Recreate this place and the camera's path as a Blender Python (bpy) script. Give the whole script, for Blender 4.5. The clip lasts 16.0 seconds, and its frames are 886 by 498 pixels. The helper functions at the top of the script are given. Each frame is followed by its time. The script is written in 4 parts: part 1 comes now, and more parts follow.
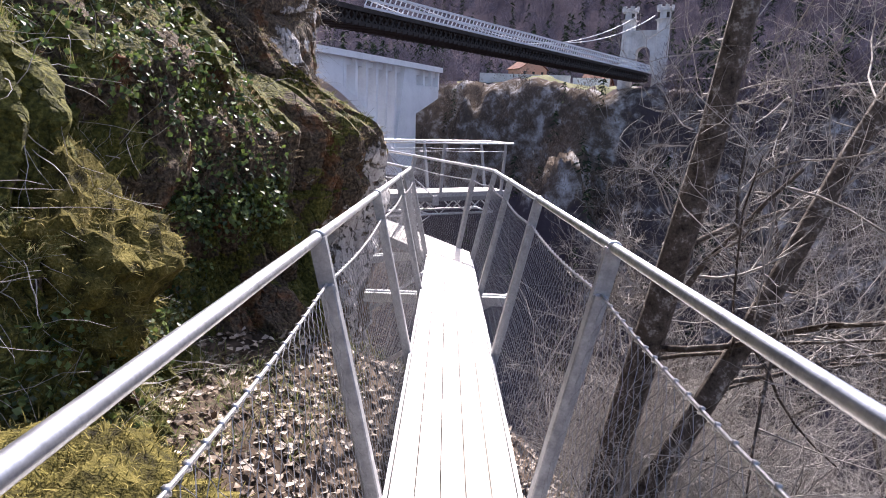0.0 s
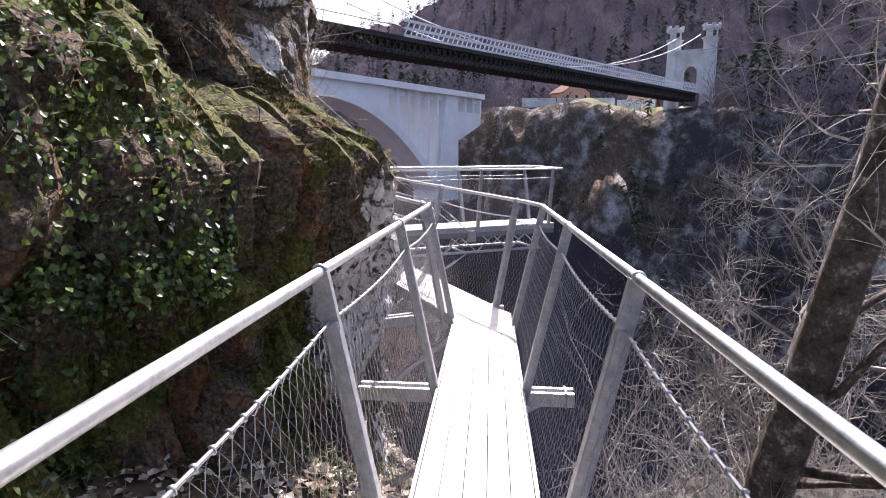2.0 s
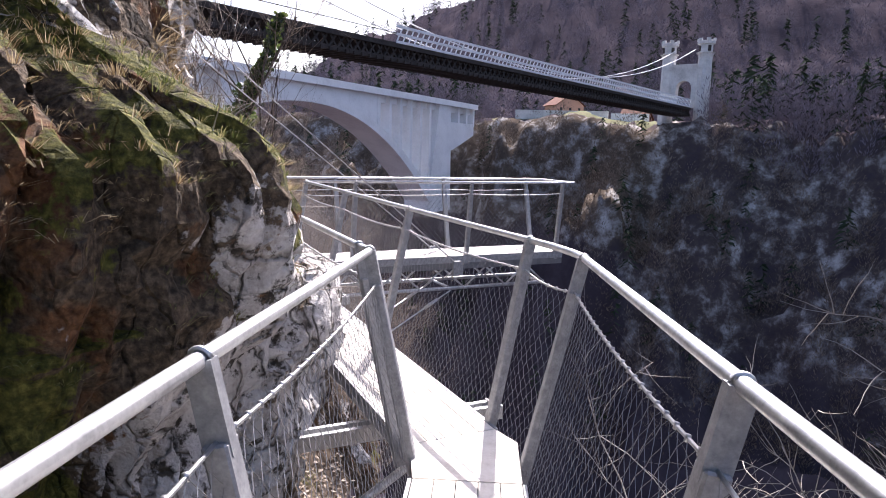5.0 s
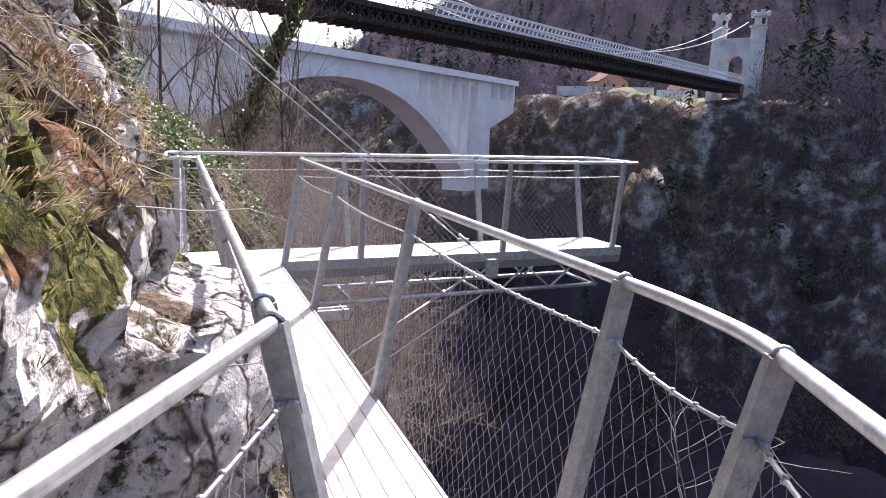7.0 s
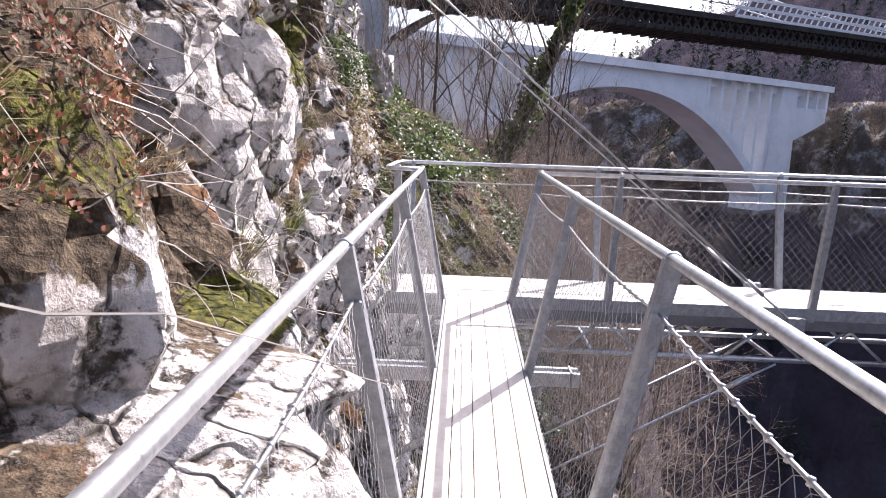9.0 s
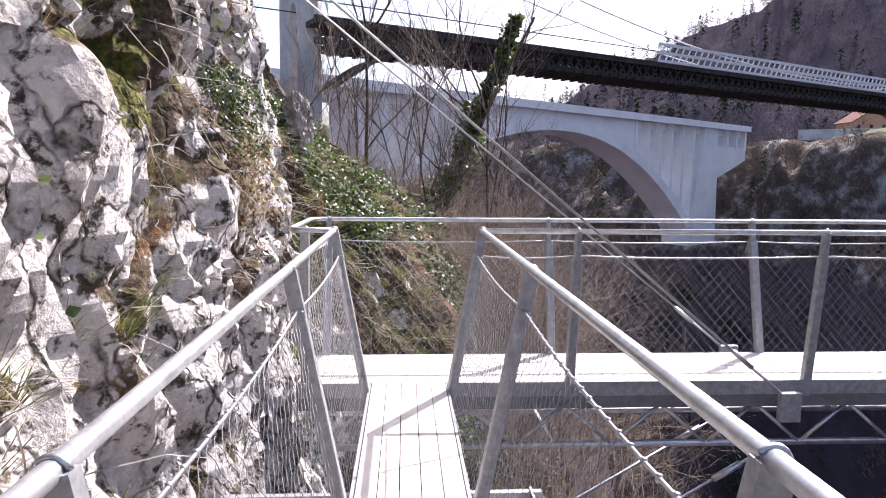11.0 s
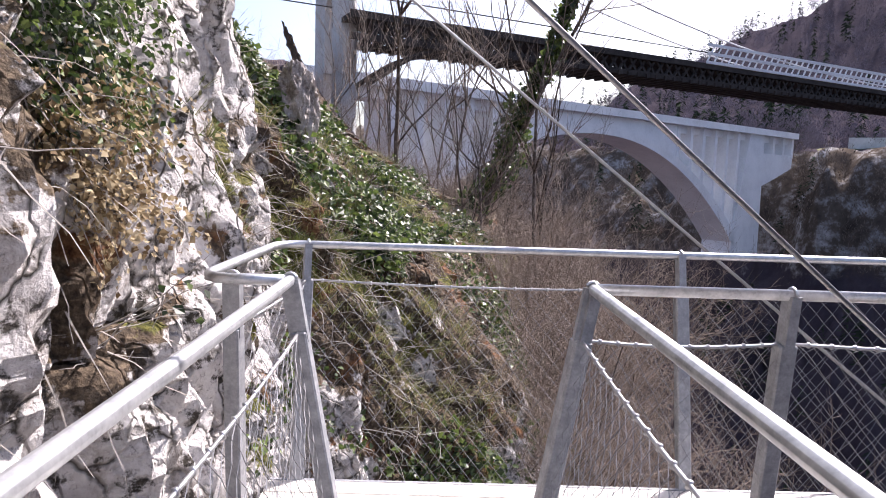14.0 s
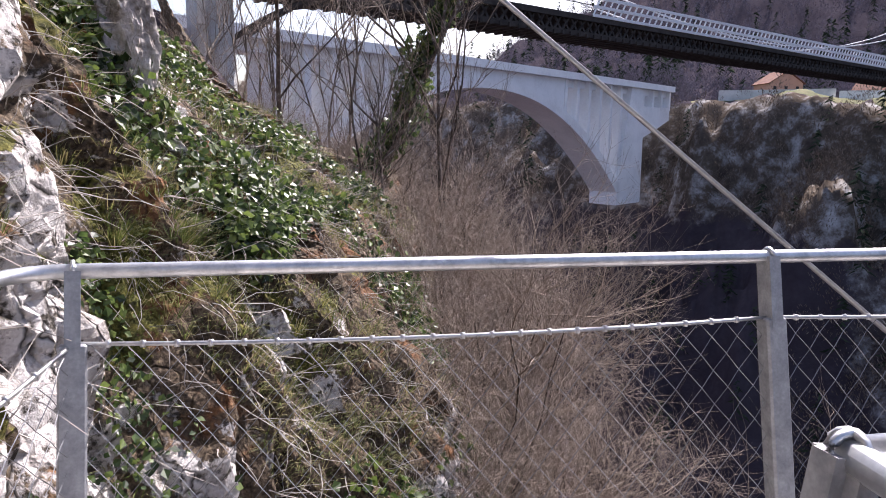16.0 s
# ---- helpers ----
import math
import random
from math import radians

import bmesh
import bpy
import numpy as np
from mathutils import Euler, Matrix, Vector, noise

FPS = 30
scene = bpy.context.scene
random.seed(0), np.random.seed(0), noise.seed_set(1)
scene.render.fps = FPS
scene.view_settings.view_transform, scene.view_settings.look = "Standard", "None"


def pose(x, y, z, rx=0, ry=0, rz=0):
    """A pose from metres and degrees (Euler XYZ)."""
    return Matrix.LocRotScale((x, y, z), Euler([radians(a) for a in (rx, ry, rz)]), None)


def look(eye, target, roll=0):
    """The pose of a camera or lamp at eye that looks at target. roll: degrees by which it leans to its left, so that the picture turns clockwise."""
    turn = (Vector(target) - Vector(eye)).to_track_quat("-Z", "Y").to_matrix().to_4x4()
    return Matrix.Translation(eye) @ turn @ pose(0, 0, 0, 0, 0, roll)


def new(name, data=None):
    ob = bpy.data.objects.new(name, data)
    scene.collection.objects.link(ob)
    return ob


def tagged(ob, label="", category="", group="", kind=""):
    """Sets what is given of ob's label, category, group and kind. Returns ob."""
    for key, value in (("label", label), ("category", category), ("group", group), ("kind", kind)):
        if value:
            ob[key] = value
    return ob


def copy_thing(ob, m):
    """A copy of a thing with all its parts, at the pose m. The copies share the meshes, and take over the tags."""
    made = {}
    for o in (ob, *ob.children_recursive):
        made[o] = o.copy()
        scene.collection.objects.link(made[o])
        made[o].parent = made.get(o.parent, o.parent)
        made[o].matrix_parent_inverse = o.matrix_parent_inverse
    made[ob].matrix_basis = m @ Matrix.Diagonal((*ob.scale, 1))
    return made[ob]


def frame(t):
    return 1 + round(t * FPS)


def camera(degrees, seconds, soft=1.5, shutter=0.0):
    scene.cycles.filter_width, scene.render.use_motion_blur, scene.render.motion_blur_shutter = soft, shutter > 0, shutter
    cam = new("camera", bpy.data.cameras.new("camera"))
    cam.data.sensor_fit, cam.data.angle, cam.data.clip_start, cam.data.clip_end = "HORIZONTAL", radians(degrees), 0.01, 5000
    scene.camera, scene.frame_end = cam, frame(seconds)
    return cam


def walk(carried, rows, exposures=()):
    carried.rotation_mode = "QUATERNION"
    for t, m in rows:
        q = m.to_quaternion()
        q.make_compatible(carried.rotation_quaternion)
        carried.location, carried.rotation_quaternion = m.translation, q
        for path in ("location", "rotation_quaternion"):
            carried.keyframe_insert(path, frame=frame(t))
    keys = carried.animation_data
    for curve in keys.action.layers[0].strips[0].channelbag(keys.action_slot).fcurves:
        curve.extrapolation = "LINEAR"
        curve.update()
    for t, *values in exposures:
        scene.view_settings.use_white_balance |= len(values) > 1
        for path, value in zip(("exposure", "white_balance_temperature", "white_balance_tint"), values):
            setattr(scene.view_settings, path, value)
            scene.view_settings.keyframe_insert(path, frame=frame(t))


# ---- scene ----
cam = camera(68.5, 16.0, 1.0)
PATH = [
    (0, (-0.523, 1.081, 1.802), (-0.524, 3.039, 1.394), 2.2),
    (0.5, (-0.490, 1.652, 1.790), (-0.532, 3.618, 1.425), 0.6),
    (1, (-0.491, 2.184, 1.769), (-0.492, 4.150, 1.404), -0.2),
    (1.5, (-0.426, 2.735, 1.741), (-0.511, 4.702, 1.390), 1.0),
    (2, (-0.399, 3.227, 1.719), (-0.541, 5.194, 1.387), 0.5),
    (2.5, (-0.375, 3.755, 1.716), (-0.562, 5.727, 1.436), -1.5),
    (3, (-0.375, 4.277, 1.708), (-0.553, 6.245, 1.398), 0.8),
    (3.5, (-0.415, 4.790, 1.686), (-0.436, 6.768, 1.388), 0.7),
    (3.7, (-0.413, 4.966, 1.676), (-0.482, 6.943, 1.385), 0.8),
    (6, (-0.442, 7.097, 1.580), (-0.568, 9.068, 1.261), 1.5),
    (6.5, (-0.455, 7.593, 1.561), (-0.630, 9.558, 1.228), 0.3),
    (7, (-0.450, 8.035, 1.546), (-0.677, 9.987, 1.175), 1.9),
    (7.5, (-0.494, 8.419, 1.523), (-0.861, 10.340, 1.105), 1.8),
    (8, (-0.494, 8.802, 1.513), (-1.171, 10.652, 1.170), 2.5),
    (8.5, (-0.538, 9.173, 1.498), (-1.410, 10.937, 1.140), 3.3),
    (9, (-0.632, 9.530, 1.502), (-1.630, 11.225, 1.137), 2.0),
    (9.5, (-0.694, 9.866, 1.517), (-1.629, 11.615, 1.259), 2.2),
    (9.7, (-0.755, 9.965, 1.532), (-1.619, 11.751, 1.279), 1.1),
    (11.8, (-1.349, 11.102, 1.539), (-2.203, 12.904, 1.380), -0.0),
    (12, (-1.437, 11.255, 1.527), (-2.300, 13.054, 1.393), -0.6),
    (12.5, (-1.609, 11.643, 1.532), (-2.542, 13.408, 1.402), 1.0),
    (13, (-1.817, 11.955, 1.522), (-2.742, 13.725, 1.408), 1.0),
    (13.5, (-2.021, 12.273, 1.514), (-2.936, 14.043, 1.345), 0.0),
    (14, (-2.220, 12.673, 1.519), (-3.162, 14.423, 1.295), 1.8),
    (14.5, (-2.481, 13.021, 1.503), (-3.473, 14.736, 1.240), 0.5),
    (15, (-2.667, 13.360, 1.484), (-3.692, 15.038, 1.118), -0.3),
    (15.5, (-2.822, 13.732, 1.498), (-3.670, 15.516, 1.184), 1.6),
    (16, (-3.026, 14.089, 1.492), (-3.668, 15.952, 1.147), 0.7),
]
rows = [(t, look(e, g, r)) for t, e, g, r in PATH]
walk(cam, rows, [(0.0, 1.8, 6250, 21), (9.0, 1.65, 6250, 21), (16.0, 1.55, 6250, 21)])

# ---- light ----
SUN_AZ, SUN_EL = 12.0, 45.0
world = bpy.data.worlds.new("world")
scene.world = world
world.use_nodes = True
wn = world.node_tree.nodes
sky = wn.new("ShaderNodeTexSky")
sky.sky_type = "NISHITA"
sky.sun_disc = False
sky.sun_elevation, sky.sun_rotation = radians(SUN_EL), radians(SUN_AZ)
sky.air_density, sky.dust_density = 1.0, 3.0
wn["Background"].inputs[1].default_value = 0.085
world.node_tree.links.new(sky.outputs[0], wn["Background"].inputs[0])
sun = new("sun", bpy.data.lights.new("sun", "SUN"))
sun.data.energy, sun.data.angle, sun.data.color = 4.5, radians(0.53), (1.0, 0.95, 0.88)
sun.matrix_world = look((0, 0, 60), (-math.sin(radians(SUN_AZ)) * 60, -math.cos(radians(SUN_AZ)) * 60, 60 - 60 * math.tan(radians(SUN_EL))))


# ---- materials ----
def material(name, colours, scale=4.0, fine=40.0, rough=0.8, metal=0.0, bump=0.3, dist=0.02, island=0.0):
    """Two scales of noise mix the colours; island: how far each loose piece strays from the rest."""
    m = bpy.data.materials.new(name)
    m.use_nodes = True
    nt = m.node_tree
    b = nt.nodes["Principled BSDF"]
    add = nt.nodes.new
    co = add("ShaderNodeTexCoord")
    n1, n2 = add("ShaderNodeTexNoise"), add("ShaderNodeTexNoise")
    n1.inputs["Scale"].default_value, n1.inputs["Detail"].default_value, n1.inputs["Roughness"].default_value = scale, 6, 0.65
    n2.inputs["Scale"].default_value, n2.inputs["Detail"].default_value = fine, 5
    geo = add("ShaderNodeNewGeometry")
    for n in (n1, n2):
        nt.links.new(geo.outputs["Position"], n.inputs["Vector"])
    mix = add("ShaderNodeMath")
    mix.operation = "MULTIPLY_ADD"
    mix.inputs[1].default_value = 0.35
    nt.links.new(n2.outputs[0], mix.inputs[0])
    nt.links.new(n1.outputs[0], mix.inputs[2])
    sub = add("ShaderNodeMath")
    sub.operation = "SUBTRACT"
    sub.inputs[1].default_value = 0.175
    nt.links.new(mix.outputs[0], sub.inputs[0])
    fac = sub.outputs[0]
    if island:
        a = add("ShaderNodeMath")
        a.operation = "MULTIPLY_ADD"
        a.inputs[1].default_value = island
        s2 = add("ShaderNodeMath")
        s2.operation = "SUBTRACT"
        s2.inputs[1].default_value = island / 2
        nt.links.new(geo.outputs["Random Per Island"], a.inputs[0])
        nt.links.new(fac, a.inputs[2])
        nt.links.new(a.outputs[0], s2.inputs[0])
        fac = s2.outputs[0]
    ramp = add("ShaderNodeValToRGB")
    while len(ramp.color_ramp.elements) < len(colours):
        ramp.color_ramp.elements.new(0.5)
    for i, (e, c) in enumerate(zip(ramp.color_ramp.elements, colours)):
        e.position = 0.3 + 0.4 * i / max(1, len(colours) - 1)
        e.color = (*c, 1)
    nt.links.new(fac, ramp.inputs[0])
    out = ramp.outputs[0]
    nt.links.new(out, b.inputs["Base Color"])
    b.inputs["Roughness"].default_value, b.inputs["Metallic"].default_value = rough, metal
    if rough > 0.72 and not metal:
        b.inputs["Specular IOR Level"].default_value = 0.12
    if bump:
        bp = add("ShaderNodeBump")
        bp.inputs["Strength"].default_value, bp.inputs["Distance"].default_value = bump, dist
        nt.links.new(mix.outputs[0], bp.inputs["Height"])
        nt.links.new(bp.outputs[0], b.inputs["Normal"])
    return m


def leafy(m, share):
    """Thin leaves let part of the light through."""
    nt = m.node_tree
    b, out = nt.nodes["Principled BSDF"], nt.nodes["Material Output"]
    tr, mx = nt.nodes.new("ShaderNodeBsdfTranslucent"), nt.nodes.new("ShaderNodeMixShader")
    mx.inputs[0].default_value = share
    nt.links.new(b.inputs["Base Color"].links[0].from_socket, tr.inputs["Color"])
    nt.links.new(b.outputs[0], mx.inputs[1])
    nt.links.new(tr.outputs[0], mx.inputs[2])
    nt.links.new(mx.outputs[0], out.inputs["Surface"])
    return m


STEEL = material("galvanised_steel", [(0.34, 0.35, 0.37), (0.5, 0.51, 0.53), (0.62, 0.63, 0.64)], 14, 90, 0.42, 0.85, 0.08, 0.003)
POST = material("galvanised_plate", [(0.2, 0.205, 0.22), (0.28, 0.285, 0.3), (0.37, 0.375, 0.39)], 22, 120, 0.55, 0.45, 0.1, 0.003)
NET = material("netting_wire", [(0.17, 0.17, 0.18), (0.26, 0.26, 0.27)], 20, 80, 0.55, 0.5, 0.0)
WIRE = material("wire", [(0.36, 0.36, 0.37), (0.5, 0.5, 0.51)], 20, 80, 0.4, 0.8, 0.0)
DECK = material("deck_board", [(0.5, 0.46, 0.41), (0.62, 0.58, 0.53), (0.7, 0.67, 0.63)], 5, 60, 0.7, 0.0, 0.25, 0.004)
BEAM = material("dark_beam", [(0.12, 0.12, 0.13), (0.2, 0.2, 0.21)], 6, 50, 0.55, 0.5, 0.1, 0.004)
MOSSROCK = material("mossy_rock", [(0.015, 0.013, 0.007), (0.055, 0.048, 0.013), (0.12, 0.1, 0.025), (0.2, 0.165, 0.06)], 7.0, 70, 0.95, 0.0, 1.0, 0.05)
BARK = material("bark", [(0.025, 0.02, 0.017), (0.075, 0.062, 0.052), (0.12, 0.1, 0.085), (0.36, 0.34, 0.32)], 7, 40, 0.9, 0.0, 0.9, 0.03)
TWIG = material("pale_twig", [(0.2, 0.18, 0.16), (0.42, 0.39, 0.36)], 3, 30, 0.75, 0.0, 0.0)
BROWN_TWIG = material("brown_twig", [(0.13, 0.1, 0.08), (0.34, 0.28, 0.235)], 3, 30, 0.8, 0.0, 0.0)
IVY = leafy(material("ivy_leaf", [(0.02, 0.036, 0.012), (0.05, 0.085, 0.024), (0.12, 0.165, 0.04)], 3, 30, 0.42, 0.0, 0.0, island=0.6), 0.35)
GRASS = leafy(material("grass_blade", [(0.055, 0.075, 0.016), (0.12, 0.145, 0.035), (0.28, 0.24, 0.11)], 2, 30, 0.7, 0.0, 0.0, island=0.6), 0.35)
STRAW = leafy(material("dry_grass", [(0.14, 0.095, 0.05), (0.3, 0.225, 0.125), (0.45, 0.37, 0.24)], 2, 30, 0.75, 0.0, 0.0, island=0.7), 0.3)
DRY_LEAF = leafy(material("dry_leaf", [(0.07, 0.045, 0.028), (0.22, 0.155, 0.1), (0.48, 0.41, 0.34)], 2, 30, 0.7, 0.0, 0.0, island=0.9), 0.2)
# pale lavender puts the distant hills' haze into the wood colour
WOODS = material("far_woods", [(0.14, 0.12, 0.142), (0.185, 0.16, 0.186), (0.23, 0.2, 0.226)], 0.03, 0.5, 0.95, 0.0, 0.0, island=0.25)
BRUSH = material("gorge_brush", [(0.1, 0.08, 0.066), (0.16, 0.128, 0.104), (0.23, 0.19, 0.152)], 0.05, 0.5, 0.95, 0.0, 0.0, island=0.35)
CONIFER = material("conifer", [(0.025, 0.036, 0.024), (0.05, 0.066, 0.04)], 0.1, 1.0, 0.9, 0.0, 0.0, island=0.5)
MEADOW = material("meadow", [(0.05, 0.056, 0.02), (0.08, 0.084, 0.032), (0.12, 0.112, 0.05)], 0.2, 2.0, 0.95, 0.0, 0.3, 0.1)
ROOF = material("roof_tile", [(0.12, 0.05, 0.035), (0.2, 0.09, 0.06)], 0.6, 6, 0.85, 0.0, 0.3, 0.05)
PLASTER = material("house_wall", [(0.38, 0.22, 0.17), (0.48, 0.3, 0.23)], 0.4, 4, 0.9, 0.0, 0.1, 0.02)
GLASS = material("window_glass", [(0.02, 0.022, 0.025), (0.04, 0.045, 0.05)], 0.4, 4, 0.1, 0.0, 0.0)


def cliff_material():
    """Limestone under earth and moss, the earth colour also holding shade of overhang and crevices; the share of each
    comes from the mesh, broken up by noise.
    """
    m = bpy.data.materials.new("limestone_cliff")
    m.use_nodes = True
    nt = m.node_tree
    bsdf = nt.nodes["Principled BSDF"]
    geo = nt.nodes.new("ShaderNodeNewGeometry")

    def tex(scale, detail=6, rough=0.6, stretch=None):
        n = nt.nodes.new("ShaderNodeTexNoise")
        n.inputs["Scale"].default_value, n.inputs["Detail"].default_value, n.inputs["Roughness"].default_value = scale, detail, rough
        if stretch:
            mp = nt.nodes.new("ShaderNodeMapping")
            mp.inputs["Scale"].default_value = stretch
            nt.links.new(geo.outputs["Position"], mp.inputs["Vector"])
            nt.links.new(mp.outputs[0], n.inputs["Vector"])
        else:
            nt.links.new(geo.outputs["Position"], n.inputs["Vector"])
        return n.outputs[0]

    def ramp(src, stops):
        r = nt.nodes.new("ShaderNodeValToRGB")
        while len(r.color_ramp.elements) < len(stops):
            r.color_ramp.elements.new(0.5)
        for e, (p, c) in zip(r.color_ramp.elements, stops):
            e.position, e.color = p, (*c, 1) if len(c) == 3 else c
        nt.links.new(src, r.inputs[0])
        return r.outputs[0]

    def calc(op, a, b):
        n = nt.nodes.new("ShaderNodeMath")
        n.operation = op
        for k, s in enumerate((a, b)):
            if isinstance(s, (int, float)):
                n.inputs[k].default_value = s
            else:
                nt.links.new(s, n.inputs[k])
        return n.outputs[0]

    def mixed(fac, a, b):
        n = nt.nodes.new("ShaderNodeMix")
        n.data_type = "RGBA"
        for k, s in (("Factor", fac), ("A", a), ("B", b)):
            nt.links.new(s, n.inputs[k])
        return n.outputs["Result"]

    def share(name, start):
        a = nt.nodes.new("ShaderNodeAttribute")
        a.attribute_name = name
        total = calc("ADD", a.outputs["Fac"], calc("ADD", calc("MULTIPLY", calc("SUBTRACT", mid, 0.5), 0.7), calc("MULTIPLY", calc("SUBTRACT", fine, 0.5), 0.5)))
        r = nt.nodes.new("ShaderNodeMapRange")
        r.inputs["From Min"].default_value, r.inputs["From Max"].default_value = start, start + 0.08
        nt.links.new(total, r.inputs["Value"])
        return r.outputs[0]

    mid, fine, streak = tex(6.0), tex(32.0, 5), tex(3.0, 7, 0.65, (1.6, 1.6, 0.45))
    lichen = tex(9.0, 8, 0.7)
    stone = ramp(calc("ADD", calc("MULTIPLY", streak, 0.7), calc("MULTIPLY", fine, 0.3)),
                 [(0.3, (0.13, 0.1, 0.075)), (0.4, (0.38, 0.345, 0.32)), (0.5, (0.58, 0.55, 0.53)), (0.66, (0.74, 0.71, 0.69))])
    dark = ramp(lichen, [(0.4, (1, 1, 1)), (0.47, (0, 0, 0))])
    soot = ramp(fine, [(0.3, (0.025, 0.022, 0.018)), (0.7, (0.1, 0.085, 0.07))])
    stone = mixed(dark, stone, soot)
    warp = nt.nodes.new("ShaderNodeVectorMath")
    warp.operation = "MULTIPLY_ADD"
    nz = nt.nodes.new("ShaderNodeTexNoise")
    nz.inputs["Scale"].default_value, nz.inputs["Detail"].default_value = 2.5, 4
    nt.links.new(geo.outputs["Position"], nz.inputs["Vector"])
    nt.links.new(nz.outputs["Color"], warp.inputs[0])
    warp.inputs[1].default_value = (0.5, 0.5, 0.5)
    nt.links.new(geo.outputs["Position"], warp.inputs[2])
    mp = nt.nodes.new("ShaderNodeMapping")
    mp.inputs["Scale"].default_value = (4.2, 4.2, 1.9)
    nt.links.new(warp.outputs[0], mp.inputs["Vector"])
    vor = nt.nodes.new("ShaderNodeTexVoronoi")
    vor.feature = "DISTANCE_TO_EDGE"
    vor.inputs["Scale"].default_value = 1.0
    nt.links.new(mp.outputs[0], vor.inputs["Vector"])
    edge = ramp(vor.outputs["Distance"], [(0.0, (1, 1, 1)), (0.055, (0, 0, 0))])
    stone = mixed(calc("MULTIPLY", edge, ramp(mid, [(0.42, (0, 0, 0)), (0.55, (1, 1, 1))])), stone, soot)
    earth = ramp(fine, [(0.3, (0.022, 0.016, 0.011)), (0.5, (0.085, 0.062, 0.042)), (0.72, (0.2, 0.15, 0.1))])
    rust = ramp(tex(2.2, 5), [(0.55, (0, 0, 0)), (0.62, (1, 1, 1))])
    reddish = ramp(fine, [(0.3, (0.06, 0.025, 0.012)), (0.7, (0.22, 0.11, 0.05))])
    earth = mixed(rust, earth, reddish)
    moss = ramp(fine, [(0.3, (0.02, 0.022, 0.006)), (0.5, (0.075, 0.075, 0.016)), (0.72, (0.19, 0.17, 0.04))])
    colour = mixed(share("cover_shade", 0.08), stone, earth)
    colour = mixed(share("green", 0.3), colour, moss)
    nt.links.new(colour, bsdf.inputs["Base Color"])
    bsdf.inputs["Roughness"].default_value = 0.9
    bsdf.inputs["Specular IOR Level"].default_value = 0.2
    bump = nt.nodes.new("ShaderNodeBump")
    bump.inputs["Strength"].default_value, bump.inputs["Distance"].default_value = 1.0, 0.05
    nt.links.new(calc("SUBTRACT", calc("ADD", calc("MULTIPLY", lichen, 1.0), calc("MULTIPLY", fine, 0.5)), calc("MULTIPLY", edge, 0.5)), bump.inputs["Height"])
    nt.links.new(bump.outputs[0], bsdf.inputs["Normal"])
    return m


ROCK = cliff_material()
BOULDER = material("boulder_stone", [(0.12, 0.1, 0.085), (0.35, 0.32, 0.3), (0.55, 0.52, 0.5)], 4.0, 30, 0.9, 0.0, 1.0, 0.04)
# violet tint carries the same haze on the hill floor
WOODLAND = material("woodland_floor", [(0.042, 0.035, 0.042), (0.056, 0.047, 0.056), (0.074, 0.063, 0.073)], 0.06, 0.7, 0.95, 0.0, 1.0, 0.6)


def slope_material():
    """Brown open scrubland giving way to dark woodland floor, the gorge's shade put into the colour; the mesh holds the
    share of each.
    """
    m = WOODLAND.copy()
    m.name = "gorge_slope"
    nt = m.node_tree
    b = nt.nodes["Principled BSDF"]
    woods = b.inputs["Base Color"].links[0].from_socket
    geo = nt.nodes.new("ShaderNodeNewGeometry")
    n = nt.nodes.new("ShaderNodeTexNoise")
    n.inputs["Scale"].default_value, n.inputs["Detail"].default_value, n.inputs["Roughness"].default_value = 0.16, 8, 0.7
    nt.links.new(geo.outputs["Position"], n.inputs["Vector"])
    r = nt.nodes.new("ShaderNodeValToRGB")
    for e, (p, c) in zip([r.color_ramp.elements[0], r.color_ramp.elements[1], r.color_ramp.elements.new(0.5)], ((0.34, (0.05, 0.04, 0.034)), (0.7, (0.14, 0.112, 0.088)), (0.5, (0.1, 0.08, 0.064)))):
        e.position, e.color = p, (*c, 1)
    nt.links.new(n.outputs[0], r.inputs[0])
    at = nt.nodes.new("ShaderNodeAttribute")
    at.attribute_name = "lit_scrub"
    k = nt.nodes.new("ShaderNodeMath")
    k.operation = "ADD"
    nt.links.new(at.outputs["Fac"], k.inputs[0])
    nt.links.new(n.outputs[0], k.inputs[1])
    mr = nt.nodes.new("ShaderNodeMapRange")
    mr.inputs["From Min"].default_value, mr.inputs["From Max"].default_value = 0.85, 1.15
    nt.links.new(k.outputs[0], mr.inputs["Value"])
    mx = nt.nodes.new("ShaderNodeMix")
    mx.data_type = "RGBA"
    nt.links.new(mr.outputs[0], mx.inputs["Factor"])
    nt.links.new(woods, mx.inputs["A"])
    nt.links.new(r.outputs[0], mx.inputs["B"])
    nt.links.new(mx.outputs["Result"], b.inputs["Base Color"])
    return m


GORGE = slope_material()
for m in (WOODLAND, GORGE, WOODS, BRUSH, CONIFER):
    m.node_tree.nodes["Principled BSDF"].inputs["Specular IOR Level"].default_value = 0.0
SOIL = material("leaf_litter", [(0.03, 0.022, 0.016), (0.075, 0.055, 0.04), (0.15, 0.115, 0.085)], 2.5, 0.12, 0.95, 0.0, 0.8, 0.05)
CONCRETE = material("white_concrete", [(0.72, 0.72, 0.72), (0.82, 0.82, 0.82), (0.88, 0.88, 0.88)], 0.15, 2.0, 0.85, 0.0, 0.2, 0.1)
# stone paled so its colour holds the haze before the far tower
STONE = material("tower_stone", [(0.4, 0.39, 0.38), (0.55, 0.54, 0.53), (0.66, 0.65, 0.63)], 0.3, 2.5, 0.9, 0.0, 0.5, 0.15)
